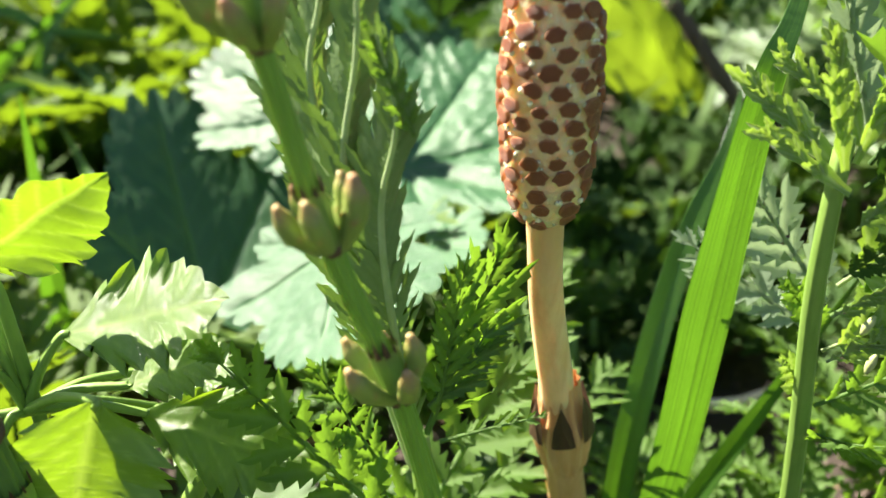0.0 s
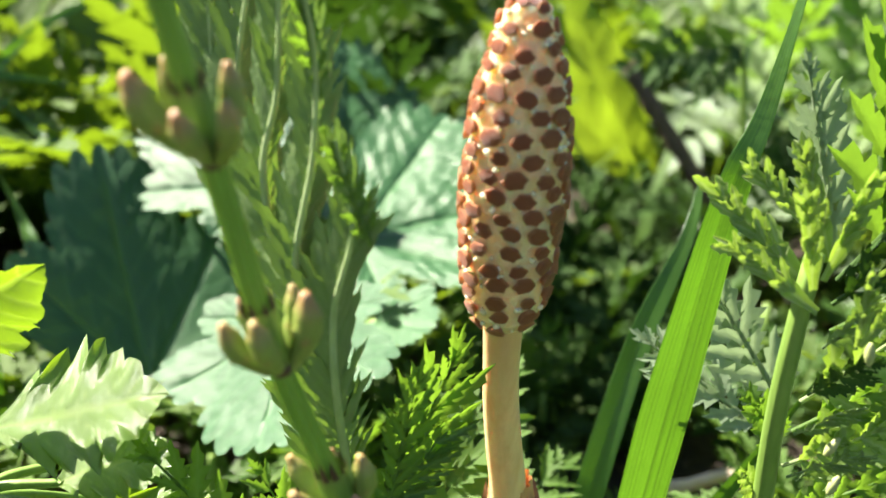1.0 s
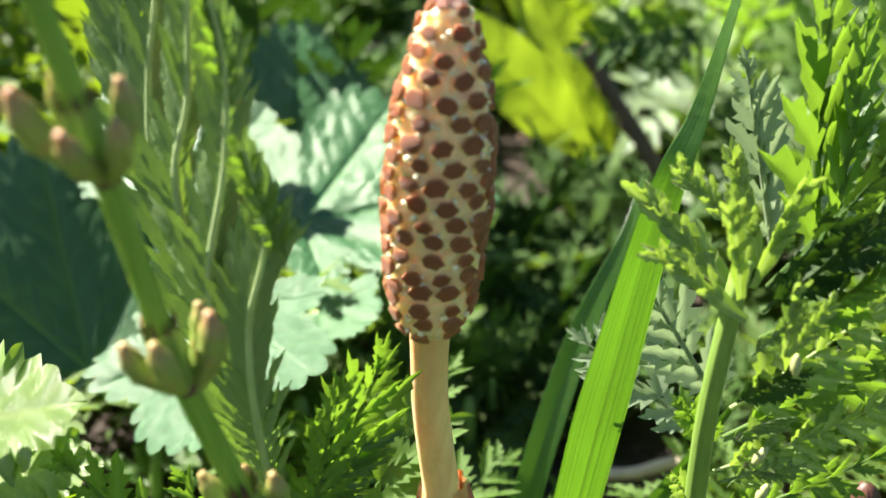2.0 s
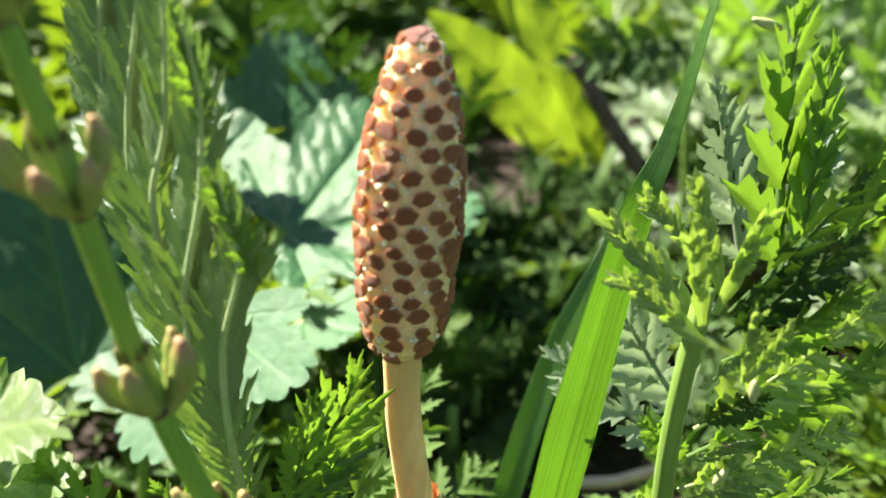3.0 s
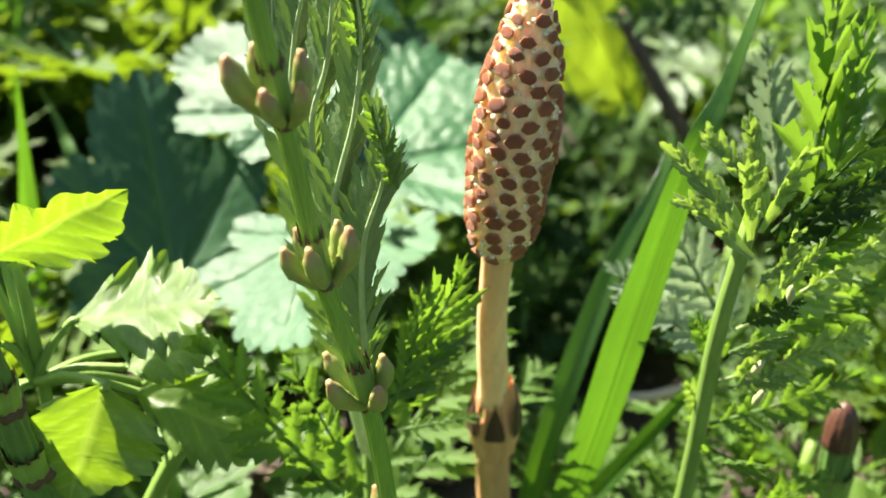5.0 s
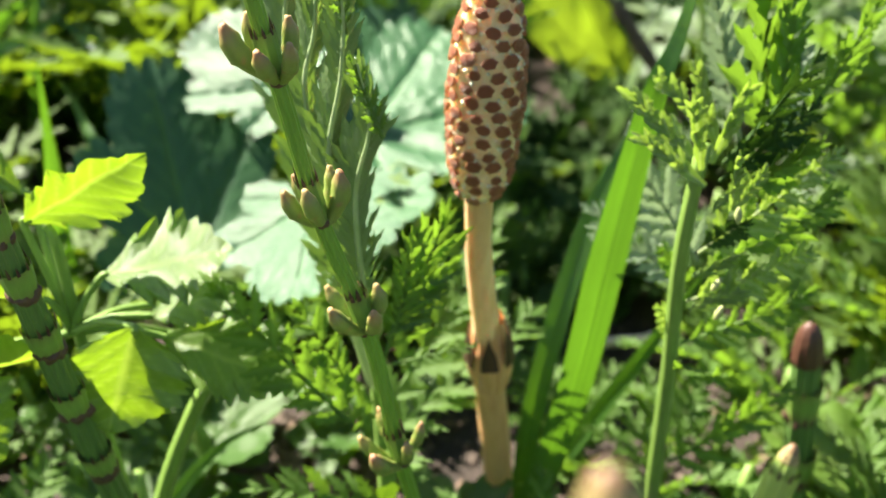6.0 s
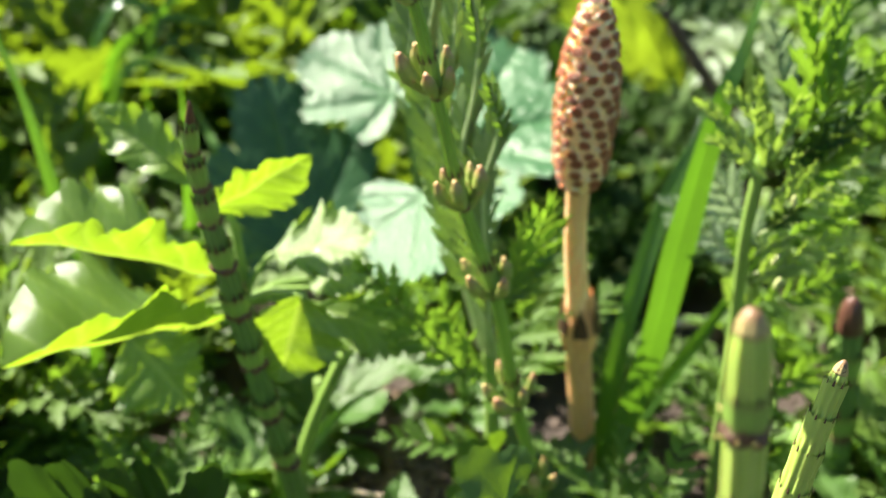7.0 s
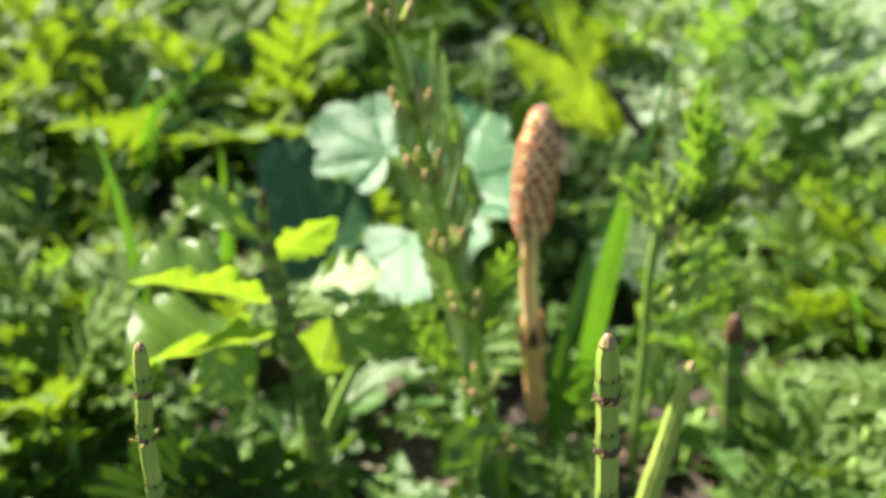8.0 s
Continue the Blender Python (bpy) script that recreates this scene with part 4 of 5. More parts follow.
# ---- bright green toothed-leaf plant ----
def make_toothed_plant():
    base = Vector((-0.0400, 0.1180, 0.0))
    plant = thing("toothed_leaf_weed", base, "translucent lime-green weed with toothed drooping leaves", "weed")
    node = Vector((-0.0420, 0.1085, 0.0600))
    rows = (
        # foot, tip, normal, width, fold, bend
        ((-0.0459, 0.1085, 0.0764), (-0.0295, 0.1090, 0.0871), (0.45, -0.75, -0.25), 0.36, 0.25, -0.06),
        ((-0.0470, 0.1150, 0.0770), (-0.0655, 0.1190, 0.0905), (0.40, -0.75, 0.30), 0.22, 0.40, 0.10),
        ((-0.0440, 0.1070, 0.0660), (-0.0700, 0.0930, 0.0830), (-0.12, 0.06, 0.99), 0.36, 0.66, 0.10),
        ((-0.0445, 0.1060, 0.0580), (-0.0690, 0.0790, 0.0720), (-0.12, 0.04, 0.99), 0.36, 0.66, 0.10),
        ((-0.0590, 0.1000, 0.0590), (-0.0490, 0.0950, 0.0490), (-0.20, -0.70, 0.65), 0.60, 0.20, 0.10),
        ((-0.0371, 0.1090, 0.0685), (-0.0201, 0.1110, 0.0722), (-0.33, -0.40, 0.85), 0.50, 0.08, 0.05),
        ((-0.0330, 0.1175, 0.0590), (-0.0212, 0.1185, 0.0595), (-0.33, -0.40, 0.85), 0.46, 0.15, 0.05),
        ((-0.032, 0.118, 0.0542), (-0.014, 0.1091, 0.0522), (-0.29, -0.36, 0.88), 0.34, 0.15, 0.05),
        ((-0.0305, 0.0980, 0.0678), (-0.0350, 0.0960, 0.0526), (0.25, -0.95, -0.13), 0.56, 0.15, 0.03),
        ((-0.0317, 0.1095, 0.0622), (-0.0204, 0.1110, 0.0660), (-0.33, -0.40, 0.85), 0.44, 0.08, 0.05),
        ((-0.0304, 0.1090, 0.0593), (-0.0123, 0.1080, 0.0528), (-0.33, -0.40, 0.85), 0.36, 0.08, 0.05),
    )
    for i, (foot, tip, nrm, w, fold, bend) in enumerate(rows):
        me = blade_leaf("leaf", M_AVENS, w, 7 if i in (0, 5, 6, 7, 9, 10) else 10, 0.30 if i in (5, 6, 7, 9, 10) else 0.22 if i == 0 else 0.18, fold, bend, 0.04, 20 + i, 7, 0.40 if i == 0 else 0.58 if i < 4 else 0.42, 0.3, n_l=120, relief=0.5, sweep=0.8 if i in (0, 5, 6, 7, 9, 10) else 0.5)
        put_leaf(plant, base, me, foot, tip, nrm)
        f = Vector(foot)
        if (f - node).length > 0.002:
            stalk(plant, base, [node, (node + f) / 2 + Vector((0, 0, 0.001)), f, f + (Vector(tip) - f) * 0.05], 0.0006, 0.0004, M_HERB_STEM)
    stalk(plant, base, [base + Vector((0, 0, -0.002)), (-0.0400, 0.1150, 0.0250), (-0.0410, 0.1110, 0.0480), node + Vector((0, 0, 0.012)), (-0.0432, 0.1090, 0.0760)], 0.0011, 0.0006, M_HERB_STEM, "main_stem", 24)
    stalk(plant, base, [base + Vector((0.003, 0.001, -0.002)), (-0.0355, 0.1150, 0.0220), (-0.0270, 0.1120, 0.0460), (-0.0220, 0.1110, 0.0520)], 0.0015, 0.0009, M_HERB_STEM)


make_toothed_plant()


# ---- feathery plants ----
# pairs of leaflets, teeth, half width, angle, lift, midrib
STYLES = {"lace": (8, 4, 0.23, 52.0, 0.35, 0.014), "broad": (6, 4, 0.40, 50.0, 0.08, 0.018), "tuft": (4, 0, 0, 0, 0, 0), "cut": (7, 3, 0.25, 46.0, 0.06, 0.022), "plume": (9, 4, 0.15, 42.0, 0.25, 0.016), "fine": (11, 3, 0.24, 56.0, 0.4, 0.012)}


def feather_plant(name, label, base, stem, leaves, material, seed, stem_r=0.0013, pairs=13, group=""):
    """leaves: foot, tip, normal, width, bend, curl."""
    base = Vector(base)
    plant = thing(name, base, label, "weed", group)
    if stem:
        stalk(plant, base, stem, stem_r, stem_r * 0.75, M_HERB_STEM, "stem", 20)
    for i, (foot, tip, nrm, w, bend, curl, style, *other) in enumerate(leaves):
        mat = other[0] if other else material
        n, lobes, lw, ang, lift, rib = STYLES[style]
        if style == "tuft":
            put_leaf(plant, base, finger_leaf("leaf", mat, 4, seed * 50 + i, bend), foot, tip, nrm)
            continue
        me = feather_leaf("leaf", mat, n, w, lift, bend, seed * 50 + i, lobes, 0.10, lw, curl=curl, angle=ang, rib=rib, across=3 if style == "cut" else 2, calm=0.3 if style == "cut" else 1.0)
        put_leaf(plant, base, me, foot, tip, nrm)
    return plant


upright = feather_plant("feathery_weed", "upright green feathery-leaved weed beside the horsetail", (-0.0010, 0.1200, 0.0), None, (
    ((-0.0036, 0.1030, 0.1040), (-0.0054, 0.1010, 0.1146), (0.6, -0.75, -0.2), 0.20, 0.03, 0.0, "cut"),
    ((0.0004, 0.1000, 0.0925), (-0.0030, 0.0980, 0.1029), (0.6, -0.75, -0.2), 0.20, 0.03, 0.0, "cut"),
    ((-0.0004, 0.1110, 0.0545), (0.0080, 0.1100, 0.0765), (0.45, -0.85, 0.1), 0.42, 0.06, 0.03, "plume"),
    ((0.0012, 0.1060, 0.0616), (0.0044, 0.1060, 0.0769), (0.55, -0.80, 0.1), 0.40, 0.04, 0.03, "plume"),
    ((0.0000, 0.1095, 0.0590), (0.0083, 0.1080, 0.0692), (0.30, -0.90, 0.2), 0.46, 0.14, -0.3, "plume", M_WEED),
    ((0.0008, 0.1130, 0.0522), (0.0122, 0.1130, 0.0556), (-0.15, -0.75, 0.65), 0.20, 0.10, 0.0, "cut"),
    ((-0.0010, 0.1160, 0.0400), (-0.0135, 0.1080, 0.0560), (-0.1, -0.5, 0.8), 0.300, 0.2, -0.2, "lace"),
    ((-0.0053, 0.11, 0.0442), (-0.0212, 0.106, 0.0675), (0.5, -0.8, 0.0), 0.26, 0.1, 0.0, "lace"),
    ((-0.0049, 0.112, 0.0482), (-0.0114, 0.11, 0.0634), (0.5, -0.8, 0.0), 0.30, 0.1, 0.0, "lace"),
    ((-0.0010, 0.1180, 0.0330), (0.0040, 0.1050, 0.0420), (0.1, -0.4, 0.9), 0.300, 0.2, 0.0, "lace"),
    ((-0.0010, 0.1240, 0.0350), (0.0160, 0.1400, 0.0600), (0.1, -0.5, 0.8), 0.300, 0.15, 0.0, "lace"),
    ((-0.0010, 0.1240, 0.0300), (0.0240, 0.1410, 0.0480), (0.1, -0.4, 0.9), 0.300, 0.2, 0.0, "lace"),
    ((-0.0010, 0.1220, 0.0200), (0.0030, 0.1060, 0.0250), (0.1, -0.4, 0.9), 0.300, 0.2, 0.0, "lace"),
    ((-0.0010, 0.1200, 0.0200), (-0.0180, 0.1120, 0.0330), (0.1, -0.4, 0.9), 0.300, 0.2, 0.0, "lace"),
), M_FEATHER, 1)
UPRIGHT = Vector((-0.0010, 0.1200, 0.0))
stalk(upright, UPRIGHT, [(-0.0010, 0.1200, -0.002), (-0.0005, 0.1195, 0.025), (-0.0018, 0.1172, 0.050)], 0.0016, 0.0012, M_HERB_STEM, "stem")
for k, (w, pts) in enumerate((
    (0.0062, ((-0.0030, 0.1190, 0.0450), (-0.0105, 0.1160, 0.0800), (-0.0141, 0.1140, 0.1066), (-0.0154, 0.1140, 0.1177), (-0.0175, 0.1150, 0.1290))),
    (0.0060, ((-0.0026, 0.1180, 0.0450), (-0.0085, 0.1135, 0.0730), (-0.0131, 0.1120, 0.0969), (-0.0138, 0.1120, 0.1072), (-0.0134, 0.1120, 0.1146), (-0.0146, 0.1125, 0.1240))),
    (0.0060, ((-0.0022, 0.1175, 0.0450), (-0.0070, 0.1115, 0.0730), (-0.0112, 0.1100, 0.0941), (-0.0115, 0.1100, 0.1030), (-0.0100, 0.1100, 0.1131), (-0.0092, 0.1105, 0.1275))),
    (0.0060, ((-0.0018, 0.1170, 0.0450), (-0.0055, 0.1075, 0.0746), (-0.0090, 0.1060, 0.0946), (-0.0076, 0.1060, 0.1036), (-0.0071, 0.1060, 0.1138), (-0.0074, 0.1065, 0.1240))),
    (0.0060, ((-0.0014, 0.1165, 0.0450), (-0.0046, 0.1040, 0.0754), (-0.0063, 0.1030, 0.0881), (-0.0045, 0.1030, 0.0991), (-0.0041, 0.1025, 0.1076), (-0.0050, 0.1012, 0.1140))),
    (0.0064, ((-0.0008, 0.1160, 0.0450), (-0.0026, 0.1030, 0.0720), (-0.0030, 0.1010, 0.0850), (-0.0012, 0.1000, 0.0940), (-0.0024, 0.0985, 0.1026))),
)):
    part("frond", frond_mesh("frond", [Vector(p) - UPRIGHT for p in pts], w, (0.25, -0.92, 0.25), M_FROND, M_RACHIS, seed=400 + k), upright, "downy closed frond with a pale midrib")

feather_plant("feathery_weed", "bushy feathery weed with sunlit curled leaf tips", (0.0430, 0.1240, 0.0),
              [(0.0430, 0.1240, -0.002), (0.0412, 0.1200, 0.0190), (0.0400, 0.1140, 0.0500), (0.0386, 0.1095, 0.0710), (0.0391, 0.1082, 0.0845), (0.0400, 0.1095, 0.0880)], (
    # the tall sunlit leaf and its neighbours
    ((0.0500, 0.1185, 0.0835), (0.0472, 0.1228, 0.1098), (0.60, -0.78, -0.15), 0.40, -0.03, 0.03, "cut"),
    ((0.0508, 0.1180, 0.0850), (0.0530, 0.1215, 0.1070), (0.60, -0.75, -0.20), 0.34, 0.05, 0.0, "cut"),
    ((0.0560, 0.1200, 0.0880), (0.0640, 0.1220, 0.1020), (0.50, -0.80, 0.00), 0.38, 0.08, 0.0, "cut"),
    # young curled fingers of the tuft
    ((0.0400, 0.1085, 0.0845), (0.0297, 0.1132, 0.0940), (-0.2, -0.6, 0.7), 0.27, 0.05, 0.1, "tuft", M_TUFT),
    ((0.0399, 0.1065, 0.0835), (0.0306, 0.1082, 0.0903), (-0.2, -0.6, 0.7), 0.27, 0.08, 0.1, "tuft", M_TUFT),
    ((0.0420, 0.1120, 0.0880), (0.0338, 0.1150, 0.0950), (-0.2, -0.5, 0.8), 0.27, 0.05, 0.1, "tuft", M_TUFT),
    ((0.0420, 0.1110, 0.0865), (0.0382, 0.1130, 0.0984), (-0.6, -0.6, 0.4), 0.27, 0.02, -0.1, "tuft", M_TUFT),
    ((0.0408, 0.1090, 0.0855), (0.0449, 0.1100, 0.0962), (0.3, -0.8, 0.3), 0.27, 0.06, 0.1, "tuft", M_TUFT),
    ((0.0390, 0.1060, 0.0860), (0.0368, 0.1048, 0.0962), (0.0, -0.8, 0.4), 0.27, 0.06, 0.1, "tuft", M_TUFT),
    ((0.0423, 0.1025, 0.0822), (0.0424, 0.1015, 0.0905), (0.2, -0.8, 0.5), 0.27, 0.06, 0.1, "tuft", M_TUFT),
    ((0.0428, 0.1030, 0.0820), (0.0464, 0.1030, 0.0878), (0.2, -0.8, 0.5), 0.27, 0.06, 0.1, "tuft", M_TUFT),
    # leaves in the shade of the tuft, some with shade put into their colour
    ((0.0430, 0.1110, 0.0845), (0.0530, 0.1100, 0.0985), (0.45, -0.85, -0.15), 0.34, 0.06, 0.0, "lace", M_DARK_SHADE),
    ((0.0425, 0.1100, 0.0825), (0.0530, 0.1080, 0.0930), (0.40, -0.90, -0.10), 0.36, 0.08, 0.0, "lace", M_DARK_SHADE),
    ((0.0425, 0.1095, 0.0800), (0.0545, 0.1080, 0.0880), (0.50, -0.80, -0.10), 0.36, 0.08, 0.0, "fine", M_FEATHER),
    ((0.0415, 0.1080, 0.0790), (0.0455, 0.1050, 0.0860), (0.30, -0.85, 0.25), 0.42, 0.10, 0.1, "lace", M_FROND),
    ((0.0408, 0.1080, 0.0740), (0.0450, 0.1040, 0.0800), (0.30, -0.85, 0.25), 0.42, 0.10, 0.1, "lace", M_DARK_SHADE),
    ((0.0405, 0.1090, 0.0690), (0.0440, 0.1035, 0.0755), (0.30, -0.85, 0.25), 0.40, 0.10, 0.1, "lace", M_FROND),
    ((0.0410, 0.1105, 0.0630), (0.0455, 0.1040, 0.0700), (0.30, -0.85, 0.25), 0.38, 0.10, 0.1, "lace", M_FROND),
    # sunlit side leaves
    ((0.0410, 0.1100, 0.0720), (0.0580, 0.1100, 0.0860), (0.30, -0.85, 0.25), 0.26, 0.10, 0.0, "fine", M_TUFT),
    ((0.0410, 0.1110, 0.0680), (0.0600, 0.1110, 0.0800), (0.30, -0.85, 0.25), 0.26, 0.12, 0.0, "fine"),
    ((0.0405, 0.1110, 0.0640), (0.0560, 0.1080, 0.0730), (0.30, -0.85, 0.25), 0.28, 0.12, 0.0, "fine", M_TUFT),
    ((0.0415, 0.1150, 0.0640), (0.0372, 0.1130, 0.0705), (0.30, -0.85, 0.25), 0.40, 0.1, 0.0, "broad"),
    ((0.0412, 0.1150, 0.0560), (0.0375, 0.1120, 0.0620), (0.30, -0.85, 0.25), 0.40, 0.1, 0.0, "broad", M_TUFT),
    ((0.0410, 0.1130, 0.0560), (0.0590, 0.1120, 0.0640), (0.30, -0.85, 0.25), 0.30, 0.15, 0.0, "lace"),
    ((0.0410, 0.1140, 0.0520), (0.0455, 0.1020, 0.0560), (0.30, -0.85, 0.25), 0.34, 0.15, 0.0, "lace"),
    # downy leaves, with sun glint put into their pale colour
    ((0.0460, 0.1290, 0.0600), (0.0355, 0.1285, 0.0765), (-0.29, -0.50, 0.80), 0.38, 0.06, 0.0, "cut", M_FEATHER_PALE),
    ((0.0440, 0.1280, 0.0570), (0.0300, 0.1310, 0.0680), (-0.29, -0.45, 0.84), 0.36, 0.08, 0.0, "cut", M_FEATHER_PALE),
    ((0.0512, 0.1350, 0.0773), (0.0453, 0.1350, 0.0985), (-0.25, -0.75, 0.55), 0.30, 0.06, 0.0, "cut", M_FEATHER_PALE),
    ((0.0560, 0.1300, 0.0800), (0.0560, 0.1340, 0.0980), (-0.25, -0.75, 0.55), 0.30, 0.06, 0.0, "cut", M_FEATHER_PALE),
    ((0.0430, 0.1190, 0.0300), (0.0590, 0.1150, 0.0450), (0.30, -0.85, 0.25), 0.30, 0.15, 0.0, "lace"),
    ((0.0440, 0.1200, 0.0200), (0.0580, 0.1080, 0.0270), (0.30, -0.85, 0.25), 0.30, 0.15, 0.0, "lace"),
), M_FEATHER, 2, 0.0012)

gall = thing("pale_bud", (0.0460, 0.1226, 0.1092), "small pale pointed bud on a feathery leaf tip", "bud")
part("bud", tube("bud", [Vector((0.0012 - 0.0030 * i / 9, -0.0003 * i / 9, 0.0009 * i / 9 - 0.0004)) for i in range(10)], [0.00048 * math.sin(math.pi * (0.08 + 0.86 * i / 9)) + 0.00006 for i in range(10)], M_GALL, 12, 5, 0.08, tip=[smoothstep(1 - i / 3) for i in range(10)]), gall)


for k, (x, y, z, tilt) in enumerate(((0.0429, 0.1005, 0.0815, 95), (0.0418, 0.1040, 0.0700, 60), (0.0428, 0.1042, 0.0655, 70))):
    seed_bud = thing("pale_bud", (x, y, z), "small pale pointed bud on a feathery leaf", "bud")
    part("bud", tube("bud", [Vector((0.0022 * math.cos(radians(tilt)) * i / 9, 0, 0.0022 * math.sin(radians(tilt)) * i / 9)) for i in range(10)], [0.00042 * math.sin(math.pi * (0.10 + 0.82 * i / 9)) + 0.00005 for i in range(10)], M_GALL, 12, 5, 0.08), seed_bud)


feather_plant("feathery_weed", "dark green feathery weed in front of the dock leaves", (0.0779, 0.2680, 0.0),
              [(0.0779, 0.2680, -0.002), (0.0769, 0.2660, 0.0300), (0.0719, 0.262, 0.0686)], (
    ((0.0719, 0.262, 0.0686), (0.045, 0.25, 0.0677), (0.2, -0.8, 0.5), 0.34, 0.10, 0.0, "lace"),
    ((0.0719, 0.262, 0.0686), (0.0603, 0.255, 0.058), (0.2, -0.8, 0.5), 0.34, 0.10, 0.0, "lace"),
), M_DARK_SHADE, 5, 0.0010)


# ---- grass blades beside the cone ----
def grass_blade(pts, width, normal, label, fold=0.35, twist=0.0, taper=0.8, group="grass blades", peak=0.0):
    base = Vector(pts[0])
    ob = new("grass_blade", grass_mesh("grass_blade", [Vector(p) - base for p in pts], width, normal, M_GRASS, 60, fold, 12, twist, taper, peak))
    ob.location = base
    return tagged(ob, label, "grass", group)


grass_blade([(0.0205, 0.1330, -0.002), (0.0284, 0.1300, 0.0324), (0.0320, 0.1265, 0.0620), (0.0359, 0.1260, 0.0863), (0.0392, 0.1280, 0.0953), (0.0423, 0.1300, 0.1082), (0.0462, 0.1345, 0.1210), (0.0500, 0.1400, 0.1330)], 0.0058, (0.05, -1.0, 0.0), "broad folded bright green grass blade beside the cone", 0.08, -1.0, 2.1, peak=0.28)
grass_blade([(0.0215, 0.1390, -0.002), (0.0245, 0.1400, 0.0291), (0.0320, 0.1480, 0.0560), (0.0395, 0.1580, 0.0680), (0.0425, 0.1650, 0.0745)], 0.0042, (-0.25, -0.97, -0.05), "shaded green grass blade behind the broad one", 0.15, 0.0, 0.6)
for k, (pts, w, nrm) in enumerate((
    ([(-0.0690, 0.1870, -0.002), (-0.0686, 0.1865, 0.0291), (-0.0680, 0.1860, 0.0500), (-0.0676, 0.1855, 0.0700)], 0.0048, (0.2, -0.9, 0.2)),
    ([(-0.0600, 0.2060, -0.002), (-0.0655, 0.2090, 0.0370), (-0.0700, 0.2150, 0.0460), (-0.0750, 0.2200, 0.0530)], 0.0030, (0.3, -0.8, 0.4)),
    ([(-0.1120, 0.2600, -0.002), (-0.1060, 0.2600, 0.0440), (-0.0920, 0.2600, 0.0590), (-0.0800, 0.2600, 0.0690)], 0.0042, (0.4, -0.8, 0.3)),
    ([(-0.1250, 0.2550, 0.0), (-0.1050, 0.2600, 0.0600), (-0.0880, 0.2650, 0.0585), (-0.0700, 0.2720, 0.0540)], 0.0034, (0.0, -0.6, 0.8)),
    ([(-0.0550, 0.2500, 0.0), (-0.0708, 0.2500, 0.0422), (-0.0800, 0.2560, 0.0500), (-0.0920, 0.2610, 0.0580)], 0.0032, (0.2, -0.7, 0.6)),
    ([(-0.1150, 0.2450, 0.0), (-0.1010, 0.2490, 0.0440), (-0.0910, 0.2540, 0.0510), (-0.0830, 0.2600, 0.0570)], 0.0038, (0.3, -0.6, 0.7)),
    ([(-0.1000, 0.2700, 0.0), (-0.0960, 0.2720, 0.0500), (-0.0760, 0.2780, 0.0700), (-0.0500, 0.2850, 0.0720)], 0.0036, (0.1, -0.7, 0.7)),
    ([(-0.0820, 0.1500, 0.0), (-0.0850, 0.1520, 0.0400), (-0.0900, 0.1560, 0.0720), (-0.0980, 0.1620, 0.0950)], 0.0036, (0.3, -0.9, 0.2)),
    ([(0.0280, 0.1500, 0.0), (0.0360, 0.1450, 0.0200), (0.0450, 0.1400, 0.0420), (0.0530, 0.1370, 0.0600)], 0.0034, (-0.4, -0.8, 0.4)),
    ([(0.1150, 0.1600, 0.0), (0.1050, 0.1550, 0.0350), (0.0900, 0.1500, 0.0500), (0.0760, 0.1450, 0.0560)], 0.0036, (0.1, -0.6, 0.8)),
    ([(-0.0430, 0.1300, 0.0), (-0.0360, 0.1280, 0.0150), (-0.0280, 0.1270, 0.0260), (-0.0200, 0.1260, 0.0320)], 0.0026, (0.2, -0.6, 0.8)),
)):
    grass_blade(pts, w, nrm, "narrow bright green grass blade in the sun", 0.3, 0.3, 0.8, "narrow grass blades")


# ---- dock leaves, twig, straw ----
def make_dock():
    base = Vector((0.0690, 0.3050, 0.0))
    plant = thing("dock_plant", base, "dock plant with long sunlit yellow-green leaves", "weed")
    for i, (foot, tip, nrm, w) in enumerate((
        ((0.0590, 0.2990, 0.0230), (0.0180, 0.3010, 0.0640), (0.75, -0.65, -0.1), 0.17),
        ((0.0650, 0.3050, 0.0150), (0.0400, 0.3360, 0.0740), (0.75, -0.65, -0.1), 0.17),
        ((0.0660, 0.3080, 0.0180), (0.0300, 0.3600, 0.0800), (0.75, -0.65, 0.0), 0.16),
    )):
        me = blade_leaf("leaf", M_DOCK, w, 17, 0.03, 0.10, 0.05, 0.006, 40 + i, 7, 0.5, n_l=60, relief=0.15)
        put_leaf(plant, base, me, foot, tip, nrm)
        stalk(plant, base, [base + Vector((0, 0, -0.002)), (base + Vector(foot)) / 2, foot], 0.0016, 0.0011, M_HERB_STEM)


make_dock()
twig_base = Vector((0.0850, 0.2650, -0.002))
twig = thing("dead_twig", twig_base, "dark broken dead twig leaning among leaves", "twig")
tw = spline([twig_base, (0.0717, 0.2700, 0.0270), (0.0610, 0.2745, 0.0430), (0.0500, 0.2790, 0.0590)], 26)
part("bark", tube("bark", [p - twig_base for p in tw], [0.0019 + 0.0003 * math.sin(i * 1.3) * 0.5 for i in range(26)], M_TWIG, 16, 0, 0, rough=0.22), twig)
straw_end = Vector((0.0200, 0.0010, 0.0034))
straw = thing("dry_straw", (0.0410, 0.1895, 0.0046), "pale dry straw lying on the soil", "straw")
part("stalk", tube("stalk", [straw_end * (i / 9) + Vector((0, 0.0006 * math.sin(i), 0)) for i in range(10)], [0.0012] * 10, M_STRAW, 10, 0, 0, rough=0.06), straw)
straw2 = thing("dry_straw", (-0.0280, 0.1210, 0.0), "pale dry straw lying on the soil", "straw")
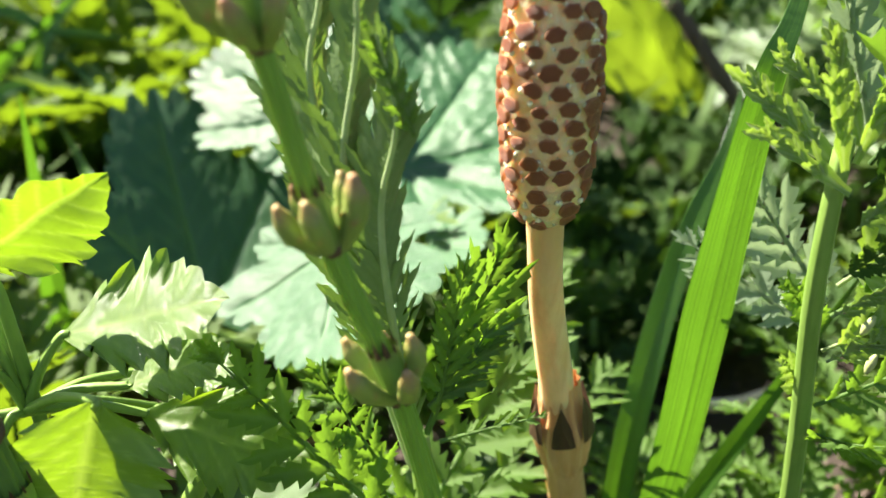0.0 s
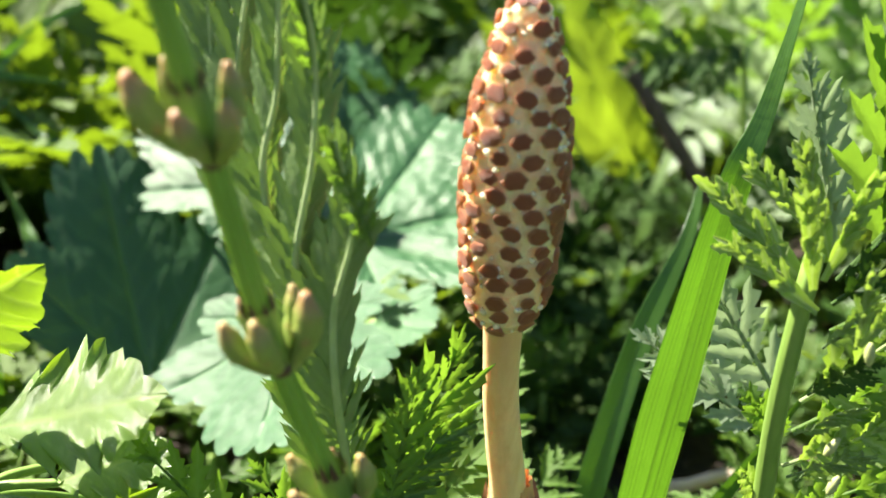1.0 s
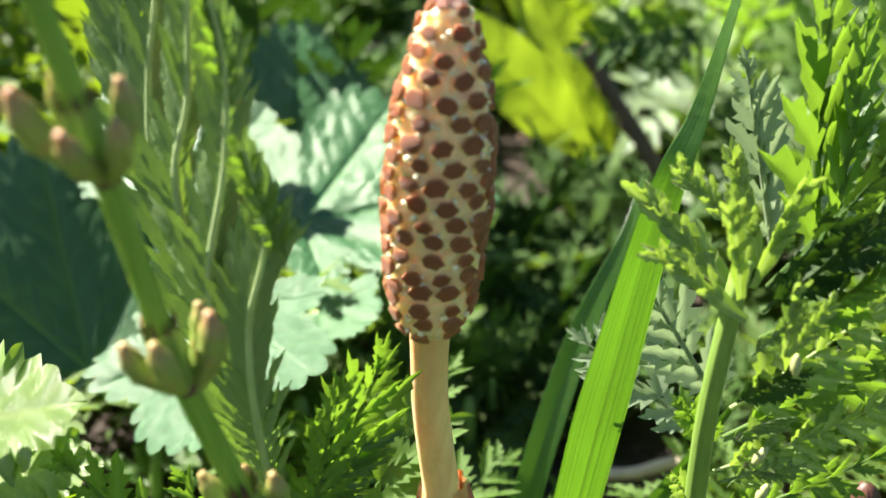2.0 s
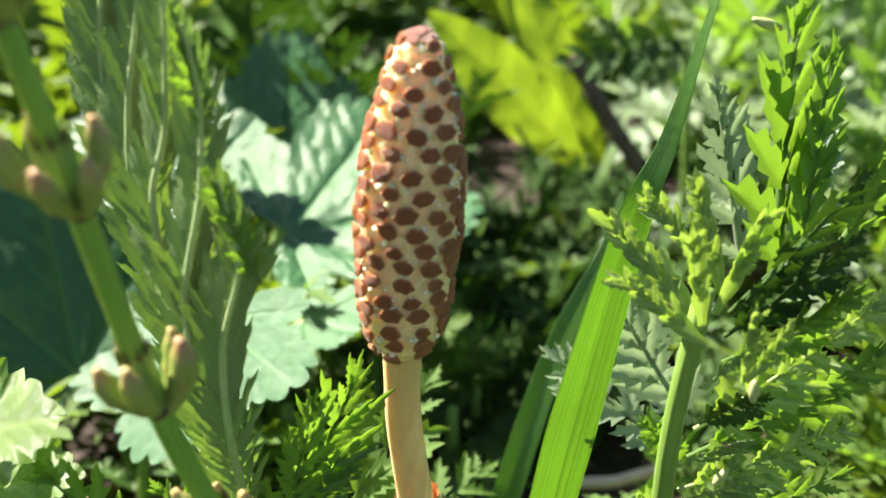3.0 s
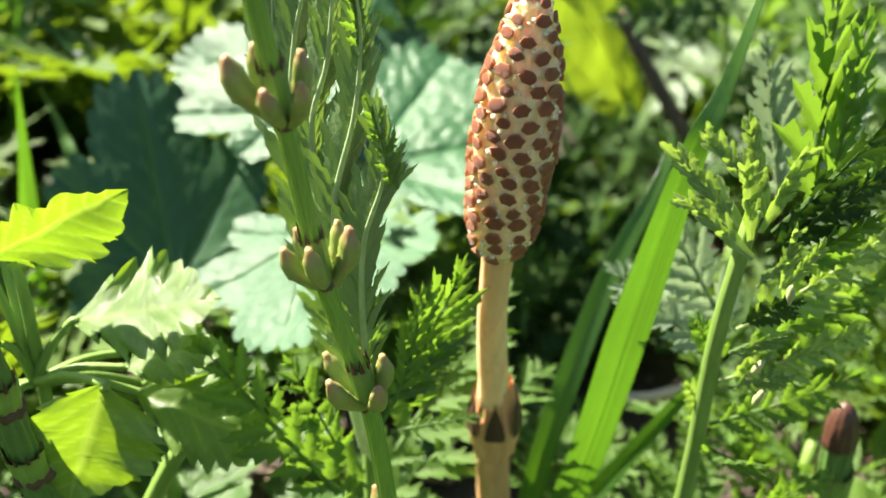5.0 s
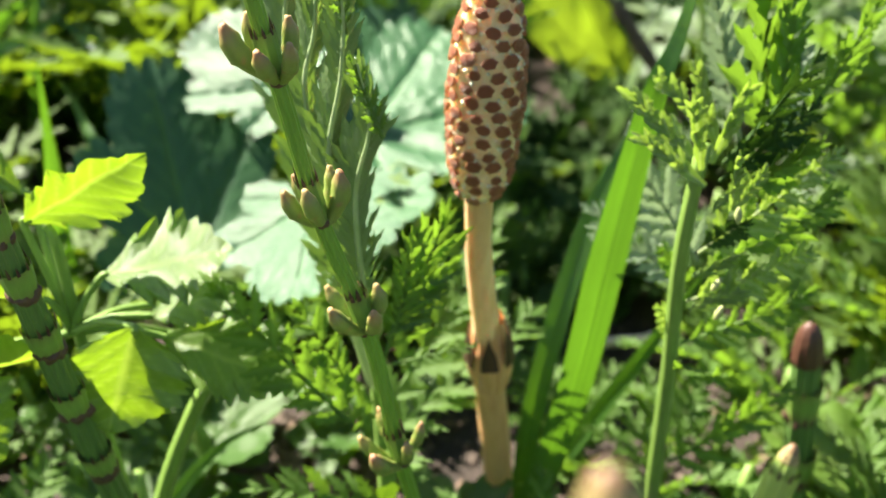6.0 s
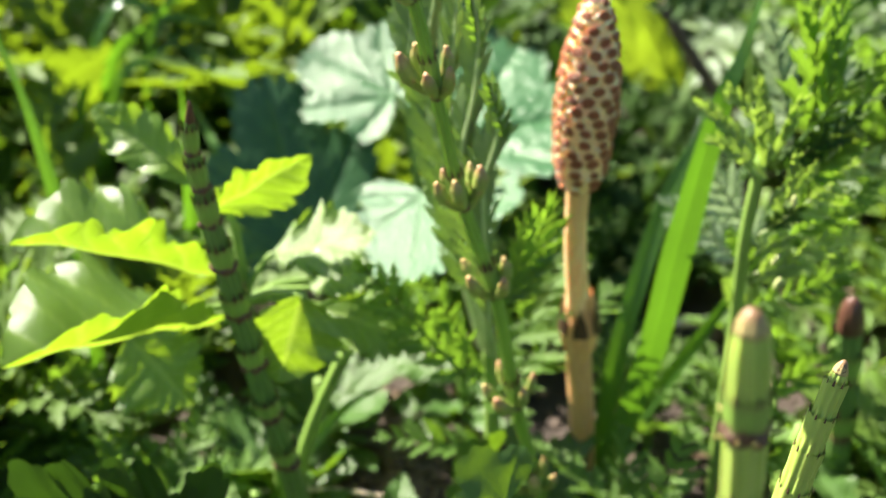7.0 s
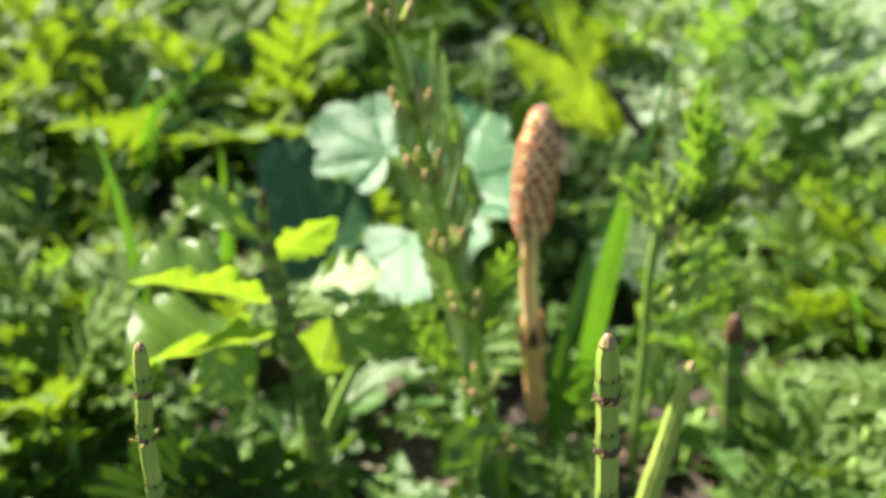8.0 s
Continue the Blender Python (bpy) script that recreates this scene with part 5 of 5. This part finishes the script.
part("stalk", tube("stalk", [Vector((-0.018 + 0.030 * i / 9, 0.006 * i / 9, 0.010 - 0.008 * i / 9 + 0.002 * math.sin(i / 3))) for i in range(10)], [0.0005] * 10, M_STRAW, 8), straw2)

for k, (x, y, turn) in enumerate(((0.1088, 0.1323, 20), (0.1148, 0.1403, 150), (0.0988, 0.1363, 265))):
    dead = thing("dead_leaf", (x, y, 0.003), "curled reddish-brown dead leaf on the soil", "dead leaf", "dead leaves")
    part("leaf", blade_leaf("leaf", M_LITTER, 0.32, 9, 0.10, 0.5, -0.2, 0.08, 80 + k, 6, 0.45, n_l=40, n_w=5), dead, m=Matrix.Rotation(radians(turn), 4, "Z") @ Matrix.Scale(0.017, 4))


# ---- low leaves in front of the soil ----
low_base = Vector((-0.0020, 0.1050, 0.0))
low = thing("round_leaf_weed", low_base, "small round scalloped weed leaves low over the soil", "weed")
for i, (foot, tip, nrm) in enumerate((((-0.0030, 0.1080, 0.0250), (-0.0075, 0.1030, 0.0345), (0.1, -0.7, 0.6)), ((0.0020, 0.1040, 0.0180), (0.0075, 0.1020, 0.0245), (0.1, -0.6, 0.7)), ((-0.0010, 0.1010, 0.0120), (-0.0075, 0.0960, 0.0160), (0.0, -0.5, 0.8)))):
    me = lobed_leaf("leaf", M_WEED, ((0.0, 1.0, 0.75), (0.9, 0.85, 0.6), (-0.9, 0.85, 0.6)), 3.5, 0.08, 0.15, 0.05, 60 + i, 1.9, 14, 70)
    put_leaf(low, low_base, me, foot, tip, nrm)
    stalk(low, low_base, [low_base + Vector((0, 0, -0.002)), (low_base + Vector(foot)) / 2, foot], 0.0008, 0.0006, M_HERB_STEM)
me = lobed_leaf("leaf", M_WEED, ((0.0, 1.0, 0.75), (0.9, 0.85, 0.6), (-0.9, 0.85, 0.6)), 3.5, 0.08, 0.10, 0.05, 66, 1.9, 20, 110)
put_leaf(low, low_base, me, (0.0003, 0.078, 0.0443), (-0.0059, 0.08, 0.0522), (-0.29, -0.36, 0.88))
stalk(low, low_base, [low_base + Vector((0, 0, -0.002)), (low_base + Vector((0.0003, 0.078, 0.0443))) / 2, (0.0003, 0.078, 0.0443)], 0.0008, 0.0006, M_HERB_STEM)
cut_base = Vector((-0.0560, 0.0900, 0.0))
cut = thing("cut_leaf_weed", cut_base, "weed with deeply cut leaves, shade put into their dark green", "weed")
for i, (foot, tip, nrm) in enumerate((((-0.0480, 0.0800, 0.0330), (-0.0400, 0.0720, 0.0580), (0.10, -0.90, 0.35)), ((-0.0570, 0.0820, 0.0320), (-0.0530, 0.0720, 0.0590), (0.0, -0.90, 0.35)), ((-0.0640, 0.0830, 0.0300), (-0.0680, 0.0730, 0.0560), (-0.05, -0.90, 0.35)), ((-0.0520, 0.0780, 0.0230), (-0.0465, 0.0670, 0.0440), (0.10, -0.80, 0.5)))):
    # dark leaf colour stands in for shade from the plant above
    me = lobed_leaf("leaf", M_DARK_SHADE, ((0.0, 1.0, 0.24), (0.42, 0.86, 0.18), (-0.42, 0.86, 0.18), (0.85, 0.78, 0.20), (-0.85, 0.78, 0.20), (1.35, 0.6, 0.22), (-1.35, 0.6, 0.22)), 5.5, 0.12, 0.12, 0.05, 90 + i, 1.8, 16, 150)
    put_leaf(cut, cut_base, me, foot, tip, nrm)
    stalk(cut, cut_base, [cut_base + Vector((0, 0, -0.002)), (cut_base + Vector(foot)) / 2, foot], 0.0009, 0.0006, M_HERB_STEM)
bud = thing("yellow_bud", (-0.0085, 0.0950, 0.0), "small yellow flower bud low over the soil", "bud")
part("flower_head", tube("flower_head", [Vector((0, 0, 0.0135 + 0.0035 * i / 7)) for i in range(8)], [0.0014 * math.sin(math.pi * (0.12 + 0.8 * i / 7)) for i in range(8)], M_YELLOW, 12, 6, 0.1), bud)
part("bud_stalk", tube("bud_stalk", [Vector((0.001 * i / 5, 0, 0.014 * i / 5 - 0.001)) for i in range(6)], [0.0005] * 6, M_HERB_STEM, 8), bud)


# ---- the weeds all round ----
FEATHERS = [feather_leaf("leaf", M_MEADOW, 9, 0.30, 0.4, b, 300 + i, 3, 0.12, 0.22, curl=c, across=1) for i, (b, c) in enumerate(((0.1, 0.0), (0.25, 0.0), (0.35, 0.1), (0.15, -0.2)))]
# Feather leaves with shade put into their dark colour.
FEATHERS_SHADE = [feather_leaf("leaf", M_DARK_SHADE, 10, 0.28, 0.4, b, 310 + i, 3, 0.12, 0.2, curl=c, across=1) for i, (b, c) in enumerate(((0.1, 0.0), (0.25, 0.1)))]
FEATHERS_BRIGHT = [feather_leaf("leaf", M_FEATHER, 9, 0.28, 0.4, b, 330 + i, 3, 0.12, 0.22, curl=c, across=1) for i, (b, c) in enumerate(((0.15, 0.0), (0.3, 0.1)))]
FEATHERS_PALE = [feather_leaf("leaf", M_FEATHER_PALE, 9, 0.28, 0.4, b, 320 + i, 3, 0.12, 0.24, curl=c, across=1) for i, (b, c) in enumerate(((0.1, 0.0), (0.25, 0.1), (0.35, -0.1)))]
OVALS = [blade_leaf("leaf", M_WEED, w, t, 0.14, 0.2, 0.25, 0.04, 340 + i, 6, 0.45, n_l=30, n_w=5) for i, (w, t) in enumerate(((0.34, 9), (0.28, 7), (0.42, 8)))]
OVALS_BRIGHT = [blade_leaf("leaf", M_AVENS, w, t, 0.22, 0.2, 0.25, 0.04, 360 + i, 6, 0.45, n_l=30, n_w=5) for i, (w, t) in enumerate(((0.34, 7), (0.40, 6)))]
LOBED = [lobed_leaf("leaf", M_WEED, ((0.0, 1.0, 0.42), (0.85, 0.85, 0.36), (-0.85, 0.85, 0.36), (1.7, 0.6, 0.42), (-1.7, 0.6, 0.42)), 4.5, 0.10, 0.12, 0.05, 380, 2.3, 10, 80)]


def rosette(name, label, shapes, seed, count, size, rise):
    rnd = random.Random(seed)
    plant = thing(name, (0, 0, 0), label, "weed", "weeds in the meadow")
    for i in range(count):
        a = 2 * math.pi * (i + rnd.uniform(-0.3, 0.3)) / count * 1.62
        l = size * rnd.uniform(0.7, 1.2)
        el = radians(rnd.uniform(*rise))
        foot = Vector((math.cos(a), math.sin(a), 0)) * 0.002 + Vector((0, 0, rnd.uniform(0.0, 0.014)))
        d = Vector((math.cos(a) * math.cos(el), math.sin(a) * math.cos(el), math.sin(el)))
        part("leaf", rnd.choice(shapes), plant, m=aligned(foot, foot + d * l, (rnd.uniform(-0.2, 0.2), rnd.uniform(-0.2, 0.2), 1.0)))
    part("stem", tube("stem", [Vector((0, 0, -0.004 + 0.02 * i / 4)) for i in range(5)], [0.0016, 0.0015, 0.0014, 0.0012, 0.0008], M_HERB_STEM, 8), plant)
    return plant


KINDS = [rosette("feathery_weed", "green feathery weed in the meadow behind", FEATHERS, 1, 9, 0.050, (25, 75)),
         rosette("feathery_weed", "low green feathery weed in the meadow", FEATHERS, 2, 10, 0.036, (10, 60)),
         rosette("downy_weed", "silvery downy feathery weed in the meadow", FEATHERS_PALE, 3, 9, 0.042, (15, 65)),
         rosette("oval_leaf_weed", "green oval-leaved weed in the meadow", OVALS, 4, 8, 0.032, (15, 65)),
         rosette("bright_leaf_weed", "sunlit lime-green weed in the meadow", OVALS_BRIGHT, 5, 7, 0.036, (15, 65)),
         rosette("lobed_leaf_weed", "green lobed-leaved weed in the meadow", LOBED, 6, 6, 0.030, (20, 60)),
         rosette("feathery_weed", "feathery weed in the meadow with shade put into its green", FEATHERS_SHADE, 11, 10, 0.046, (35, 80)),
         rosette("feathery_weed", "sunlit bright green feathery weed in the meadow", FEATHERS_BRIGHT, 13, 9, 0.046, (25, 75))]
spots = []
rnd = random.Random(21)


def spot_free(x, y):
    if y < 0.105 and abs(x) < 0.16 and y > -0.2:
        return False
    if abs(x + 0.02) < 0.05 and 0.10 < y < 0.205:
        return False
    if 0.005 < x < 0.105 and 0.20 < y < 0.345:
        return False
    if abs(x - 0.03) < 0.035 and 0.10 < y < 0.215:
        return False
    return True


for k, m in enumerate(KINDS):
    m.location = ((-0.10 + 0.05 * k), 0.36 + 0.02 * (k % 3), 0)
    spots.append((m.location.x, m.location.y))
tries = 0
while len(spots) < 190 and tries < 6000:
    tries += 1
    y = 0.10 + 0.75 * rnd.random() ** 1.25
    x = rnd.uniform(-1, 1) * (0.12 + 0.42 * y)
    if not spot_free(x, y) or any((x - a) ** 2 + (y - b) ** 2 < (0.014 + 0.022 * y) ** 2 for a, b in spots):
        continue
    spots.append((x, y))
    if x > 0.03:
        pick = rnd.choice((2, 4, 0, 2, 4)) if y > 0.26 and x > 0.115 else rnd.choice((0, 4, 1, 0, 4, 0))
    elif x < -0.05:
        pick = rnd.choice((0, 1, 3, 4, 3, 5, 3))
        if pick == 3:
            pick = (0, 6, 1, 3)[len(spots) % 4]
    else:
        # kind 6 brings weeds whose dark colour stands in for shade
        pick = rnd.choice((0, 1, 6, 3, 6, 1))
    s = rnd.uniform(0.75, 1.25) if y < 0.26 else rnd.uniform(1.2, 2.1)
    if pick == 4:
        s = min(s, 1.1)
    if -0.05 < x < 0.04 and 0.29 < y < 0.39:
        s = rnd.uniform(0.6, 0.9)
    if 0.06 < x < 0.09 and 0.15 < y < 0.20:
        x += 0.03
    copy_thing(KINDS[pick], pose(x, y, ground_height(x, y), rnd.uniform(-8, 8), rnd.uniform(-8, 8), rnd.uniform(0, 360)) @ Matrix.Scale(s, 4))


# Shade behind the cone is put into the dark colour of these weeds.
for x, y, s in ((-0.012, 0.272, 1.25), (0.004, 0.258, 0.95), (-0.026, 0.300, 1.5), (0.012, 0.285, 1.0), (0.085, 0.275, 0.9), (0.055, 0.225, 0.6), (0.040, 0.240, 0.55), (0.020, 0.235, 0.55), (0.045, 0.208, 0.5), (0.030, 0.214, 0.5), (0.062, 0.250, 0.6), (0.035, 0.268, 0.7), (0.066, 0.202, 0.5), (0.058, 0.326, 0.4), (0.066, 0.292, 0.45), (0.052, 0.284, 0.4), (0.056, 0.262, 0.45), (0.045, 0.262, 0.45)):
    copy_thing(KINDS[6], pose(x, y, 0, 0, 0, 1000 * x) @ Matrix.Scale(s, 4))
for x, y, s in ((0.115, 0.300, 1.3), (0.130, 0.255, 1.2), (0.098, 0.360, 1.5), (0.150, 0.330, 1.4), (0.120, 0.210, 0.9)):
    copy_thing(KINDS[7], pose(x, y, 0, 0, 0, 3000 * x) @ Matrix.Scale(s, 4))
for x, y, s in ((0.118, 0.300, 1.45), (0.134, 0.320, 1.54), (0.122, 0.340, 1.47), (0.123, 0.280, 1.40)):
    copy_thing(KINDS[2], pose(x, y, 0, 0, 0, 5000 * x) @ Matrix.Scale(s, 4))
# Brighter leaf colour stands in for sunlit feathers on the left.
for x, y, s in ((-0.124, 0.177, 0.8), (-0.112, 0.153, 0.7), (-0.097, 0.150, 0.6), (-0.103, 0.128, 0.6), (-0.110, 0.112, 0.6), (-0.080, 0.140, 0.5)):
    copy_thing(KINDS[7], pose(x, y, 0, 0, 0, 4000 * x) @ Matrix.Scale(s, 4))
round_about = 0
while round_about < 260:
    reach, way = 0.22 + 0.95 * rnd.random() ** 0.7, rnd.uniform(0, 2 * math.pi)
    x, y = reach * math.cos(way), 0.1 + reach * math.sin(way)
    if y > -0.05 and abs(x) < 0.20 + 0.48 * max(0.0, y) and y < 0.85:
        continue
    round_about += 1
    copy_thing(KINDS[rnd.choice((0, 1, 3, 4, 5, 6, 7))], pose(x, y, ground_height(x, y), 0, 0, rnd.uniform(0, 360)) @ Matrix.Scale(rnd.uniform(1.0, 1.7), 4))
SMALL = [rosette("low_weed", "low feathery green weed close to the soil", FEATHERS, 7, 10, 0.020, (5, 55)),
         rosette("low_weed", "low oval-leaved green weed close to the soil", OVALS, 8, 8, 0.015, (5, 50)),
         rosette("low_weed", "low silvery feathery weed close to the soil", FEATHERS_PALE, 9, 9, 0.020, (5, 55)),
         rosette("low_weed", "low lobed-leaved green weed close to the soil", LOBED, 10, 6, 0.017, (10, 50)),
         rosette("low_weed", "low bright green feathery weed in the sun", FEATHERS_BRIGHT, 12, 10, 0.024, (20, 70))]
low_spots = []
# Kind 4 has sunlight put into its brighter leaf colour.
for x, y, k, size in ((0.034, 0.150, 4, 0.75), (0.048, 0.144, 4, 0.8), (0.060, 0.150, 4, 0.8), (0.030, 0.166, 4, 0.6), (0.074, 0.158, 4, 1.3), (0.022, 0.196, 0, 1.1), (0.012, 0.188, 0, 1.1), (0.027, 0.208, 0, 0.9), (0.016, 0.206, 4, 1.0)):
    low_spots.append((x, y))
    copy_thing(SMALL[k], pose(x, y, 0, 0, 0, 2000 * x) @ Matrix.Scale(size, 4))
for k, m in enumerate(SMALL):
    m.location = (0.084 + 0.018 * k, 0.20 + 0.006 * k, 0)
    low_spots.append((m.location.x, m.location.y))
tries = 0
while len(low_spots) < 110 and tries < 8000:
    tries += 1
    x, y = rnd.uniform(-0.15, 0.15), rnd.uniform(0.03, 0.27)
    if (x + 0.020) ** 2 / 0.016 ** 2 + (y - 0.135) ** 2 / 0.020 ** 2 < 1 or (x - 0.112) ** 2 + (y - 0.137) ** 2 < 0.012 ** 2:
        continue
    if (x - 0.018) ** 2 + (y - 0.13) ** 2 < 0.010 ** 2 or any((x - a) ** 2 + (y - b) ** 2 < 0.0135 ** 2 for a, b in low_spots):
        continue
    if 0.032 < x < 0.068 and 0.145 < y < 0.195:
        continue
    if 0.0 < x < 0.075 and 0.175 < y < 0.295 and len(low_spots) % 4:
        continue
    low_spots.append((x, y))
    pick = rnd.choice((0, 4, 4, 1)) if x > 0.02 and y < 0.2 else rnd.choice((0, 0, 0, 1)) if x > 0.02 else rnd.choice((0, 1, 3, 3, 1))
    if pick == 3 and len(low_spots) % 2:
        pick = 4
    copy_thing(SMALL[pick], pose(x, y, ground_height(x, y), rnd.uniform(-10, 10), rnd.uniform(-10, 10), rnd.uniform(0, 360)) @ Matrix.Scale(rnd.uniform(0.75, 1.3), 4))


def make_turf():
    rnd = random.Random(33)
    verts, faces = [], []
    made = 0
    while made < 2600 + 9000:
        y = -0.6 + 2.4 * rnd.random() if made % 3 == 0 else 0.22 + 0.9 * rnd.random()
        x = rnd.uniform(-1, 1) * (0.12 + 0.6 * abs(y))
        if made >= 2600:
            reach, way = 0.25 + 1.55 * rnd.random() ** 0.8, rnd.uniform(0, 2 * math.pi)
            x, y = reach * math.cos(way), 0.1 + reach * math.sin(way)
            if y > 0.0 and abs(x) < 0.16 + 0.55 * y and y < 0.85:
                continue
        if -0.3 < y < 0.135 and abs(x) < 0.10:
            continue
        if not spot_free(x, y) and rnd.random() < 0.8:
            continue
        if noise.noise(Vector((x * 16, y * 16, 9.0))) < rnd.uniform(-0.1, 0.35):
            continue
        made += 1
        h = rnd.uniform(0.025, 0.075) * (0.8 + 0.5 * min(1, abs(y)))
        if y < 0.2:
            h *= 0.6
        w = rnd.uniform(0.0008, 0.0019) * (1 if made <= 2600 else 2.4)
        a = rnd.uniform(0, 2 * math.pi)
        lean = rnd.uniform(0.1, 0.9)
        out = Vector((math.cos(a), math.sin(a), 0))
        sd = Vector((-math.sin(a), math.cos(a), 0))
        p0 = Vector((x, y, ground_height(x, y) - 0.001))
        b = len(verts)
        for q in range(5):
            t = q / 4
            c = p0 + out * h * lean * t ** 1.7 + Vector((0, 0, h * (t - 0.35 * lean * t ** 3)))
            hw = w * (1 - t ** 1.8) + 0.00005
            verts += [c - sd * hw, c + sd * hw]
        for q in range(4):
            i = b + 2 * q
            faces.append((i, i + 1, i + 3, i + 2))
    tagged(new("turf", mesh("turf", verts, faces, M_TURF)), "green meadow grass growing between the weeds", "grass", kind="stuff")


make_turf()
